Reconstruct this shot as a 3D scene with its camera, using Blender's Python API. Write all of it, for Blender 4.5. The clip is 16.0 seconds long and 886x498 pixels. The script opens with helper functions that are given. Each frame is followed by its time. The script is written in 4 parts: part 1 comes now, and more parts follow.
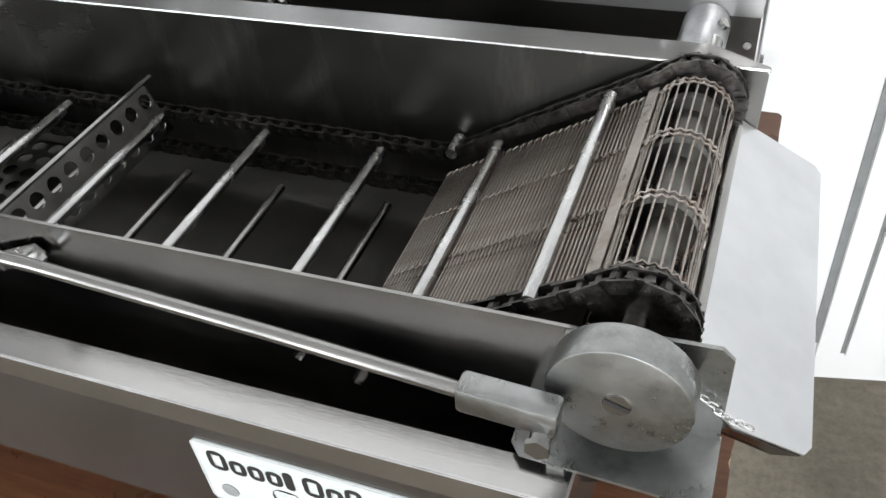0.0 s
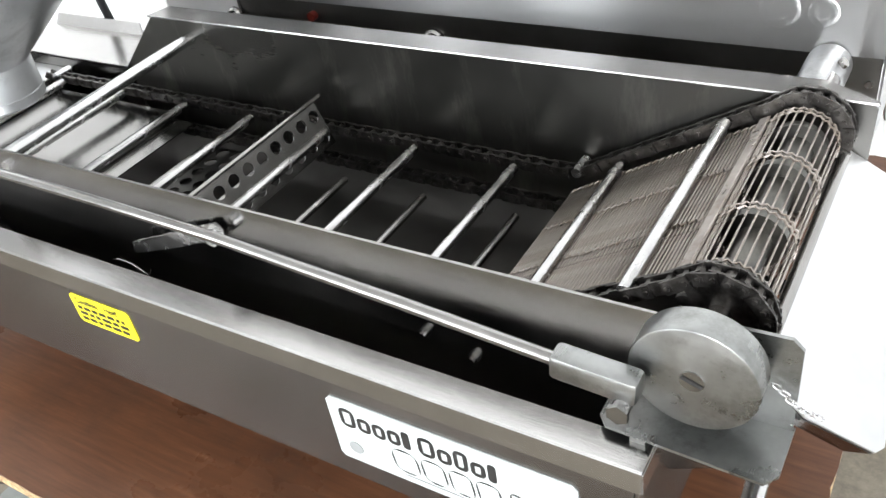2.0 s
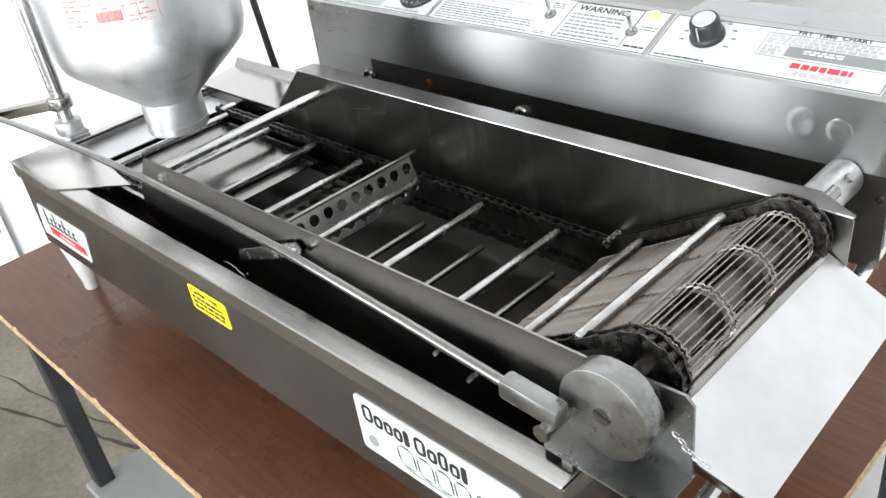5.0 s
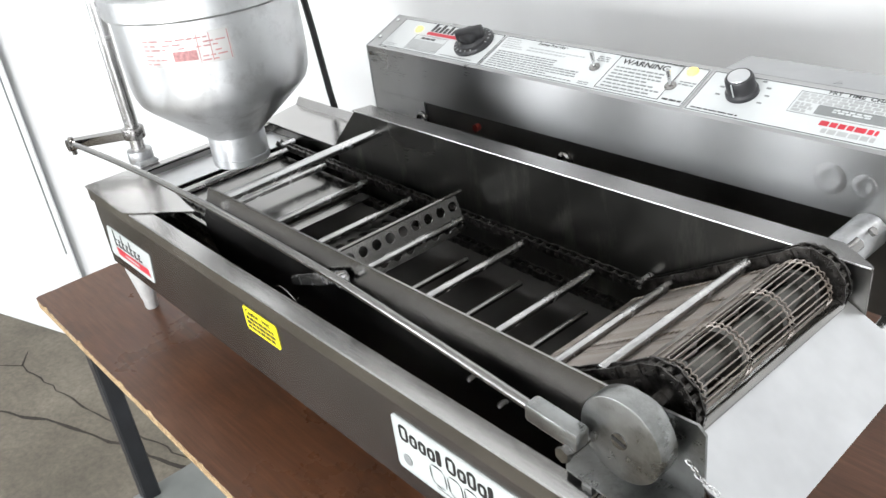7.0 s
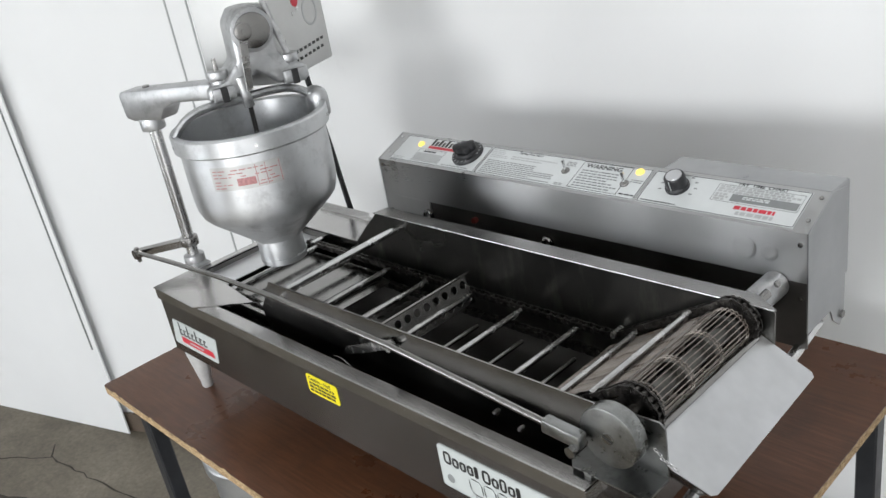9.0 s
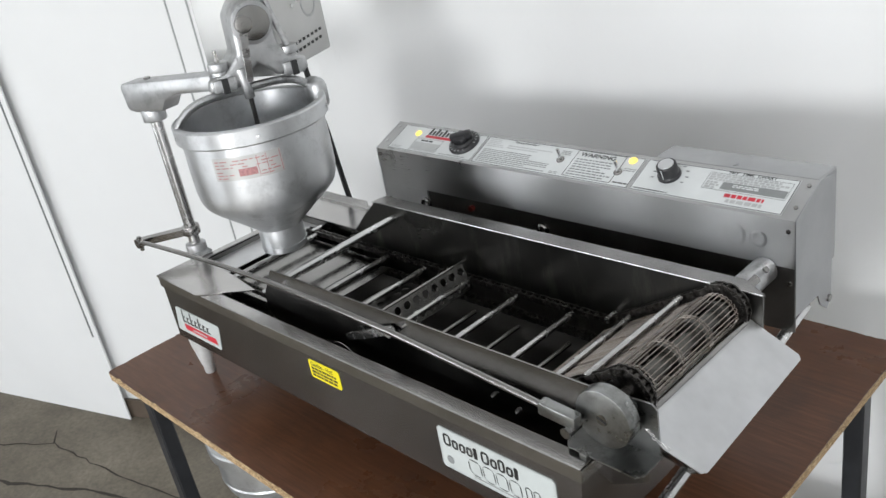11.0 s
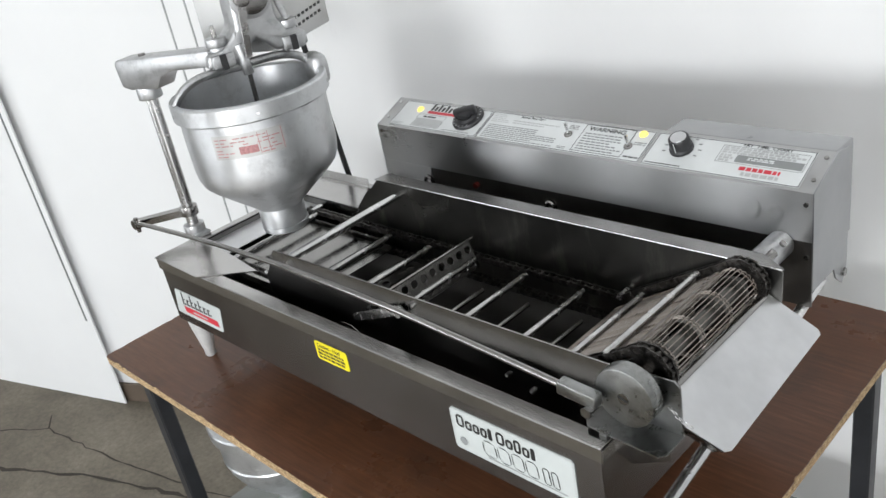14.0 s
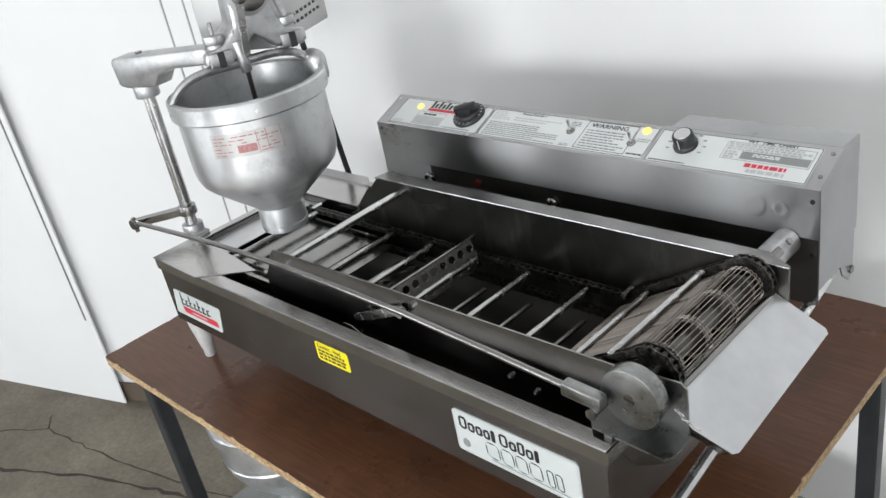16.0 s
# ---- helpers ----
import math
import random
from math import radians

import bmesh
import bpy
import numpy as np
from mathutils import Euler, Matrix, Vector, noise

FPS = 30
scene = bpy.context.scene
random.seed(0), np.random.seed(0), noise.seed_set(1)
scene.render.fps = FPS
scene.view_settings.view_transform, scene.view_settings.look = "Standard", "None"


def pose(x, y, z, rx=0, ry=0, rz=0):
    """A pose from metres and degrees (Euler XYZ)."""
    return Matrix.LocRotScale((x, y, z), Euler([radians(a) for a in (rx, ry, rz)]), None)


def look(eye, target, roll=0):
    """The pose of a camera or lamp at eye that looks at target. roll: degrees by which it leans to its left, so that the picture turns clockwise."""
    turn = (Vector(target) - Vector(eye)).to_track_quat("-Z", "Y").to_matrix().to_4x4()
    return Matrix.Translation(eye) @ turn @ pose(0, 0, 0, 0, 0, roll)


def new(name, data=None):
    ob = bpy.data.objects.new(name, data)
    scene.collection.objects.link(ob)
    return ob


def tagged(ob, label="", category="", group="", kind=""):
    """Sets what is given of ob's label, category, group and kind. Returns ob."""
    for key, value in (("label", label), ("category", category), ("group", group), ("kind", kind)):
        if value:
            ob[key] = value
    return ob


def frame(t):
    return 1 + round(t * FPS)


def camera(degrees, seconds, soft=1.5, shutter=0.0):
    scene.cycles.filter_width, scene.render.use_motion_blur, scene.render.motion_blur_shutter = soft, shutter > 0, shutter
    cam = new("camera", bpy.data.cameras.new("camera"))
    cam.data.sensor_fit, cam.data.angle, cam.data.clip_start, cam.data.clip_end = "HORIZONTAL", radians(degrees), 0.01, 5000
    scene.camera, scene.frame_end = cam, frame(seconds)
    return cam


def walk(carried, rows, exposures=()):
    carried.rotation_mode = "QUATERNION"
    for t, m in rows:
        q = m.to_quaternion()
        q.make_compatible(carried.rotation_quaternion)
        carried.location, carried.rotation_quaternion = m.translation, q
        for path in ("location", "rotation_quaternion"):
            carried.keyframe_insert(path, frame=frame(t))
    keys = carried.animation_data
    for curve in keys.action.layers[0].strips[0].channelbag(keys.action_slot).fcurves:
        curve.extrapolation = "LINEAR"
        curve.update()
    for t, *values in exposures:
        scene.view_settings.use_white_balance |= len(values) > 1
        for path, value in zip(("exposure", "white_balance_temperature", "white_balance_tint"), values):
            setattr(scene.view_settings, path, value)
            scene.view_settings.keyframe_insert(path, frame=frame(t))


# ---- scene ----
cam = camera(54.1, 16.0)
PATH = [
    (0, (0.994, -0.22, 1.344), (0.37, 1.14, 0.016), -6.6),
    (0.5, (1.023, -0.249, 1.353), (0.299, 1.081, 0.048), -6.6),
    (1, (1.038, -0.277, 1.359), (0.207, 1.045, 0.11), -6.5),
    (1.5, (1.04, -0.271, 1.366), (0.099, 1.019, 0.162), -8.2),
    (2, (1.045, -0.28, 1.361), (0.093, 1.003, 0.157), -10.0),
    (2.5, (1.125, -0.264, 1.351), (0.03, 0.899, 0.147), -8.8),
    (3, (1.175, -0.275, 1.366), (0.009, 0.867, 0.211), -7.8),
    (3.5, (1.186, -0.273, 1.362), (-0.118, 0.793, 0.286), -9.2),
    (4, (1.198, -0.293, 1.385), (-0.097, 0.829, 0.354), -7.9),
    (6.5, (1.227, -0.301, 1.423), (-0.074, 0.761, 0.338), -11.0),
    (7, (1.25, -0.324, 1.433), (-0.141, 0.749, 0.477), -7.9),
    (7.5, (1.273, -0.402, 1.486), (-0.114, 0.732, 0.599), -7.9),
    (8, (1.331, -0.441, 1.537), (-0.074, 0.693, 0.675), -8.9),
    (8.5, (1.392, -0.506, 1.559), (0.001, 0.68, 0.748), -10.3),
    (11, (1.424, -0.543, 1.588), (0.05, 0.639, 0.743), -10.6),
    (11.5, (1.428, -0.546, 1.587), (0.054, 0.623, 0.724), -11.2),
    (12, (1.424, -0.537, 1.583), (0.06, 0.629, 0.7), -11.1),
    (12.5, (1.41, -0.539, 1.582), (0.044, 0.61, 0.68), -11.2),
    (13, (1.397, -0.548, 1.579), (0.041, 0.61, 0.674), -11.0),
    (13.5, (1.387, -0.552, 1.578), (0.038, 0.618, 0.678), -10.9),
    (14, (1.387, -0.548, 1.579), (0.041, 0.633, 0.688), -11.0),
    (14.5, (1.385, -0.549, 1.579), (0.042, 0.634, 0.687), -11.0),
    (15, (1.381, -0.546, 1.578), (0.044, 0.635, 0.675), -11.1),
    (15.5, (1.378, -0.542, 1.578), (0.035, 0.634, 0.677), -11.2),
    (16, (1.375, -0.539, 1.576), (0.031, 0.638, 0.678), -11.3),
]
# exposure opens up while the dark machine fills the picture
EXPOSURES = [(0.0, 0.36), (0.5, 0.48), (1.0, 0.68), (1.5, 0.92), (2.0, 0.98), (2.5, 0.90), (3.0, 0.80), (4.0, 0.63), (6.5, 0.62), (7.0, 0.40), (7.5, 0.05), (8.0, -0.15), (8.5, -0.32), (10.8, -0.30), (12.0, -0.20), (16.0, -0.17)]
walk(cam, [(t, look(eye, target, roll)) for t, eye, target, roll in PATH], EXPOSURES)

# ---- world and light ----
world = bpy.data.worlds.new("sky")
scene.world = world
world.use_nodes = True
wn = world.node_tree
sky = wn.nodes.new("ShaderNodeTexSky")
sky.sky_type, sky.sun_disc, sky.sun_elevation, sky.sun_rotation = "NISHITA", False, radians(42), radians(150)
wn.links.new(sky.outputs["Color"], wn.nodes["Background"].inputs["Color"])
wn.nodes["Background"].inputs["Strength"].default_value = 0.12


def area_lamp(name, eye, target, width, height, watts, colour):
    data = bpy.data.lights.new(name, "AREA")
    data.shape, data.size, data.size_y, data.energy, data.color = "RECTANGLE", width, height, watts, colour
    ob = new(name, data)
    ob.matrix_world = look(eye, target)
    return ob


FILL_WINDOWS = ((-3.10, -2.45), (-1.88, -1.53), (-1.13, -0.70))
# daylight behind the camera: high window, assumed doorway and three unseen, added tall windows
area_lamp("high_window_daylight", (1.40, -3.38, 1.66), (0.5, 0.6, 1.05), 0.85, 0.55, 92, (0.965, 0.982, 1.0))
# assumed doorway: unseen light from the right, added to brighten that table end
area_lamp("doorway_daylight", (2.33, -1.35, 1.10), (0.9, 0.3, 0.9), 1.0, 2.0, 16, (0.97, 0.982, 1.0))
# unseen upright lights, spaced to lay streaks on the box face
for x0, x1 in FILL_WINDOWS:
    area_lamp("window_daylight", ((x0 + x1) / 2, -3.38, 1.27), ((x0 + x1) / 2 + 0.9, 0.4, 1.2), x1 - x0 - 0.04, 2.25, 44 * (x1 - x0), (0.94, 0.97, 1.0))

# ---- materials ----


def node_material(name):
    m = bpy.data.materials.new(name)
    m.use_nodes = True
    t = m.node_tree
    return m, t, t.nodes["Principled BSDF"]


def noise_node(t, scale, stretch=(1, 1, 1), detail=5.0, rough=0.6):
    co = t.nodes.new("ShaderNodeTexCoord")
    mp = t.nodes.new("ShaderNodeMapping")
    mp.inputs["Scale"].default_value = stretch
    n = t.nodes.new("ShaderNodeTexNoise")
    n.inputs["Scale"].default_value, n.inputs["Detail"].default_value, n.inputs["Roughness"].default_value = scale, detail, rough
    t.links.new(co.outputs["Object"], mp.inputs["Vector"])
    t.links.new(mp.outputs["Vector"], n.inputs["Vector"])
    return n.outputs["Fac"]


def ramp_node(t, value, stops):
    r = t.nodes.new("ShaderNodeValToRGB")
    while len(r.color_ramp.elements) < len(stops):
        r.color_ramp.elements.new(0.5)
    for e, (at, c) in zip(r.color_ramp.elements, stops):
        e.position, e.color = at, (*c, 1) if len(c) == 3 else c
    t.links.new(value, r.inputs["Fac"])
    return r.outputs["Color"]


def range_node(t, value, lo, hi, a=0.3, b=0.7):
    r = t.nodes.new("ShaderNodeMapRange")
    for k, v in (("From Min", a), ("From Max", b), ("To Min", lo), ("To Max", hi)):
        r.inputs[k].default_value = v
    t.links.new(value, r.inputs["Value"])
    return r.outputs["Result"]


def bump_node(t, p, value, strength, distance):
    b = t.nodes.new("ShaderNodeBump")
    b.inputs["Strength"].default_value, b.inputs["Distance"].default_value = strength, distance
    t.links.new(value, b.inputs["Height"])
    t.links.new(b.outputs["Normal"], p.inputs["Normal"])


def mix_node(t, fac, a, b, mode="MIX"):
    m = t.nodes.new("ShaderNodeMix")
    m.data_type, m.blend_type = "RGBA", mode
    for slot, v in ((0, fac), (6, a), (7, b)):
        if isinstance(v, (int, float)):
            m.inputs[slot].default_value = v
        elif isinstance(v, tuple):
            m.inputs[slot].default_value = (*v, 1)
        else:
            t.links.new(v, m.inputs[slot])
    return m.outputs[2]


def metal(name, dark, light, rough, brush=(3, 3, 120), blotch=7.0, bump=0.05, grime=None, grain=0.10, spread=0.10):
    """Metal with brushed grain across the stretch axes, soft blotches and, where given, grime."""
    m, t, p = node_material(name)
    p.inputs["Metallic"].default_value = 1.0
    big, fine = noise_node(t, blotch, detail=4), noise_node(t, 14.0, brush, detail=3)
    colour = ramp_node(t, big, [(0.3, dark), (0.7, light)])
    if grime:
        spots = noise_node(t, 23.0, detail=8, rough=0.75)
        colour = mix_node(t, range_node(t, spots, 0.0, 0.85, 0.5, 0.72), colour, grime)
    t.links.new(colour, p.inputs["Base Color"])
    both = t.nodes.new("ShaderNodeMath")
    both.operation = "MULTIPLY_ADD"
    t.links.new(fine, both.inputs[0])
    both.inputs[1].default_value = grain
    t.links.new(range_node(t, big, rough - spread, rough + 0.4 * spread), both.inputs[2])
    t.links.new(both.outputs[0], p.inputs["Roughness"])
    bump_node(t, p, fine, bump, 0.001)
    return m


def plain(name, colour, rough, metallic=0.0, vary=0.12, scale=40.0, bump=0.0):
    m, t, p = node_material(name)
    n = noise_node(t, scale, detail=6)
    lo, hi = tuple(c * (1 - vary) for c in colour), tuple(min(1, c * (1 + vary)) for c in colour)
    t.links.new(ramp_node(t, n, [(0.3, lo), (0.7, hi)]), p.inputs["Base Color"])
    p.inputs["Metallic"].default_value = metallic
    t.links.new(range_node(t, n, max(0.02, rough - 0.07), min(1, rough + 0.07)), p.inputs["Roughness"])
    if bump:
        bump_node(t, p, n, bump, 0.002)
    return m


def spun(m, amount=0.8):
    """Grain that runs level, round the upright axis, so that lights stretch up and down across it."""
    t = m.node_tree
    p, tan = t.nodes["Principled BSDF"], t.nodes.new("ShaderNodeTangent")
    tan.direction_type, tan.axis = "RADIAL", "Z"
    p.inputs["Anisotropic"].default_value, p.inputs["Anisotropic Rotation"].default_value = amount, 0.25
    t.links.new(tan.outputs["Tangent"], p.inputs["Tangent"])


STEEL_X = metal("brushed_stainless_lengthways", (0.42, 0.41, 0.40), (0.55, 0.54, 0.53), 0.18, (4, 90, 150))
STEEL_Z = metal("brushed_stainless_box", (0.41, 0.41, 0.41), (0.50, 0.50, 0.50), 0.28, (1.5, 12, 60), 5.0, 0.0, None, 0.012, 0.015)
spun(STEEL_Z, 1.0)
STEEL_BODY = metal("worn_stainless_body", (0.190, 0.178, 0.171), (0.275, 0.261, 0.252), 0.24, (2, 40, 160), 5.0, 0.01, None, 0.05, 0.03)
spun(STEEL_BODY, 0.9)
STEEL_BRIGHT = metal("polished_steel", (0.60, 0.60, 0.60), (0.74, 0.74, 0.74), 0.22, (20, 20, 60), 30.0)
STEEL_CHUTE = metal("satin_sheet_steel", (0.54, 0.545, 0.555), (0.70, 0.705, 0.715), 0.36, (6, 40, 40), 10.0, 0.04, None, 0.08, 0.06)
STEEL_OILY = metal("oil_darkened_steel", (0.080, 0.078, 0.073), (0.140, 0.137, 0.128), 0.32, (5, 60, 60), 4.0, 0.01, None, 0.05)
def streaked(m, colour, scale, stretch, amount):
    """Pale streaks over a metal's colour, painted for streaks of reflected light."""
    t = m.node_tree
    p = t.nodes["Principled BSDF"]
    under = p.inputs["Base Color"].links[0].from_socket
    streak = noise_node(t, scale, stretch, detail=7, rough=0.7)
    t.links.new(mix_node(t, range_node(t, streak, 0.0, amount, 0.54, 0.74), under, colour), p.inputs["Base Color"])


# the back plate's light reflections, put into its colour
streaked(STEEL_OILY, (0.30, 0.29, 0.26), 9.0, (2.2, 1, 0.5), 0.6)
# base colour darkened for shade inside the tank and the box recess
STEEL_INNER = metal("shade_darkened_steel", (0.085, 0.081, 0.076), (0.150, 0.144, 0.136), 0.40, (5, 60, 60), 8.0, 0.02, None, 0.05)
STEEL_RAIL = metal("grey_rail_steel", (0.24, 0.235, 0.227), (0.34, 0.33, 0.32), 0.20, (4, 80, 120), 9.0, 0.03, None, 0.05)
STEEL_BAR = metal("worn_bar_steel", (0.42, 0.415, 0.41), (0.62, 0.615, 0.61), 0.22, (20, 3, 20), 30.0, 0.03)
WIRE = metal("browned_wire", (0.25, 0.218, 0.195), (0.42, 0.385, 0.355), 0.30, (20, 20, 20), 60.0, 0.02, (0.16, 0.11, 0.07))
BELT_BED = metal("browned_sheet", (0.13, 0.105, 0.088), (0.22, 0.185, 0.16), 0.34, (60, 5, 60), 30.0, 0.05, (0.09, 0.06, 0.04))
CHAIN = metal("greasy_chain_steel", (0.05, 0.046, 0.043), (0.15, 0.142, 0.135), 0.36, (20, 20, 20), 120.0, 0.1, (0.012, 0.011, 0.010))
ALUMINIUM = metal("cast_aluminium", (0.42, 0.425, 0.43), (0.60, 0.605, 0.61), 0.40, (30, 30, 70), 26.0, 0.05, (0.22, 0.22, 0.22))
ALU_SPUN = metal("spun_aluminium", (0.58, 0.59, 0.60), (0.72, 0.73, 0.74), 0.40, (5, 5, 110), 12.0, 0.08, (0.44, 0.44, 0.445))
spun(ALU_SPUN, 0.55)
ZINC = metal("zinc_plated_steel", (0.24, 0.245, 0.24), (0.38, 0.385, 0.38), 0.30, (60, 8, 60), 30.0, 0.04, (0.14, 0.14, 0.13), 0.08)
STEEL_END = metal("dull_end_plate_steel", (0.30, 0.305, 0.31), (0.42, 0.425, 0.43), 0.34, (6, 40, 40), 9.0, 0.02, None, 0.06)
HOUSING = metal("grey_housing_sheet", (0.50, 0.50, 0.49), (0.58, 0.58, 0.57), 0.45, (6, 6, 40), 8.0, 0.03)
LABEL_WHITE = plain("label_white", (0.49, 0.52, 0.51), 0.5, 0.0, 0.04, 30)
PANEL_WHITE = plain("panel_film_silver_white", (0.62, 0.64, 0.64), 0.34, 0.0, 0.05, 20)
INK = plain("black_ink", (0.02, 0.02, 0.02), 0.4)
INK_GREY = plain("grey_ink", (0.22, 0.23, 0.23), 0.45)
INK_PALE = plain("pale_grey_ink", (0.42, 0.43, 0.43), 0.45)
INK_RED = plain("red_ink", (0.55, 0.03, 0.05), 0.4)
YELLOW = plain("yellow_vinyl", (0.82, 0.70, 0.02), 0.4, 0, 0.05)
BLACK_PLASTIC = plain("black_plastic", (0.022, 0.022, 0.024), 0.38, 0, 0.2, 60)
RUBBER = plain("black_rubber", (0.018, 0.018, 0.019), 0.55)
LEG_BLACK = plain("black_painted_tube", (0.018, 0.019, 0.022), 0.42, 0, 0.3, 25)
SHELF_GREY = plain("grey_painted_shelf", (0.20, 0.21, 0.20), 0.5, 0, 0.15, 9)
FOOT_GREY = plain("pale_cast_foot", (0.62, 0.62, 0.61), 0.45, 0.25, 0.12, 60)
GREEN = plain("green_plastic", (0.03, 0.22, 0.05), 0.5)


def lit_lens():
    m, t, p = node_material("lit_amber_lens")
    p.inputs["Base Color"].default_value = (0.95, 0.75, 0.2, 1)
    p.inputs["Emission Color"].default_value = (1.0, 0.72, 0.12, 1)
    p.inputs["Emission Strength"].default_value = 0.9
    p.inputs["Roughness"].default_value = 0.25
    return m


LENS = lit_lens()


def wall_paint():
    m, t, p = node_material("white_wall_paint")
    big, fine = noise_node(t, 1.3, detail=4), noise_node(t, 90.0, detail=6)
    c = ramp_node(t, big, [(0.3, (0.765, 0.77, 0.770)), (0.7, (0.82, 0.825, 0.825))])
    scuff = noise_node(t, 9.0, (1, 1, 0.4), detail=9, rough=0.8)
    c = mix_node(t, range_node(t, scuff, 0.0, 0.10, 0.62, 0.74), c, (0.45, 0.43, 0.40))
    t.links.new(c, p.inputs["Base Color"])
    p.inputs["Roughness"].default_value = 0.62
    bump_node(t, p, fine, 0.10, 0.001)
    return m


def wood_laminate():
    m, t, p = node_material("brown_laminate")
    grain = noise_node(t, 9.0, (1.2, 16, 16), detail=8, rough=0.65)
    c = ramp_node(t, grain, [(0.25, (0.060, 0.026, 0.013)), (0.55, (0.110, 0.046, 0.023)), (0.8, (0.160, 0.072, 0.037))])
    chips = noise_node(t, 34.0, (1, 1, 1), detail=9, rough=0.8)
    c = mix_node(t, range_node(t, chips, 0.0, 0.6, 0.67, 0.72), c, (0.34, 0.25, 0.17))
    scratch = noise_node(t, 5.0, (9, 0.7, 1), detail=9, rough=0.8)
    c = mix_node(t, range_node(t, scratch, 0.0, 0.35, 0.64, 0.70), c, (0.24, 0.15, 0.10))
    stains = noise_node(t, 7.0, (1, 1, 1), detail=7, rough=0.7)
    c = mix_node(t, range_node(t, stains, 0.0, 0.6, 0.52, 0.72), c, (0.035, 0.022, 0.016))
    worn = noise_node(t, 3.0, (1, 2, 1), detail=5)
    c = mix_node(t, range_node(t, worn, 0.0, 0.35, 0.55, 0.75), c, (0.20, 0.095, 0.045))
    t.links.new(c, p.inputs["Base Color"])
    t.links.new(range_node(t, noise_node(t, 6.0, detail=6), 0.24, 0.42), p.inputs["Roughness"])
    p.inputs["Specular IOR Level"].default_value = 0.32
    bump_node(t, p, grain, 0.04, 0.001)
    return m


def chipboard():
    m, t, p = node_material("chipboard_edge")
    n = noise_node(t, 170.0, (1, 1, 2), detail=6, rough=0.8)
    t.links.new(ramp_node(t, n, [(0.36, (0.09, 0.05, 0.025)), (0.48, (0.36, 0.24, 0.12)), (0.62, (0.66, 0.50, 0.30))]), p.inputs["Base Color"])
    p.inputs["Roughness"].default_value = 0.85
    bump_node(t, p, n, 0.6, 0.003)
    return m


def concrete():
    m, t, p = node_material("worn_concrete")
    big, fine = noise_node(t, 2.2, detail=7, rough=0.65), noise_node(t, 60.0, detail=8, rough=0.75)
    a = ramp_node(t, big, [(0.28, (0.085, 0.072, 0.052)), (0.5, (0.175, 0.152, 0.116)), (0.72, (0.270, 0.240, 0.188))])
    b = ramp_node(t, fine, [(0.35, (0.55, 0.55, 0.55)), (0.65, (1, 1, 1))])
    t.links.new(mix_node(t, 0.8, a, b, "MULTIPLY"), p.inputs["Base Color"])
    t.links.new(range_node(t, big, 0.62, 0.85), p.inputs["Roughness"])
    bump_node(t, p, fine, 0.3, 0.003)
    return m


WALL, WOOD, CHIP, CONCRETE = wall_paint(), wood_laminate(), chipboard(), concrete()
CRACK = plain("crack_dirt", (0.045, 0.038, 0.03), 0.95, 0, 0.3, 80)
BASE_BROWN = plain("brown_skirting", (0.10, 0.075, 0.055), 0.6, 0, 0.2, 20)

# ---- mesh tools ----


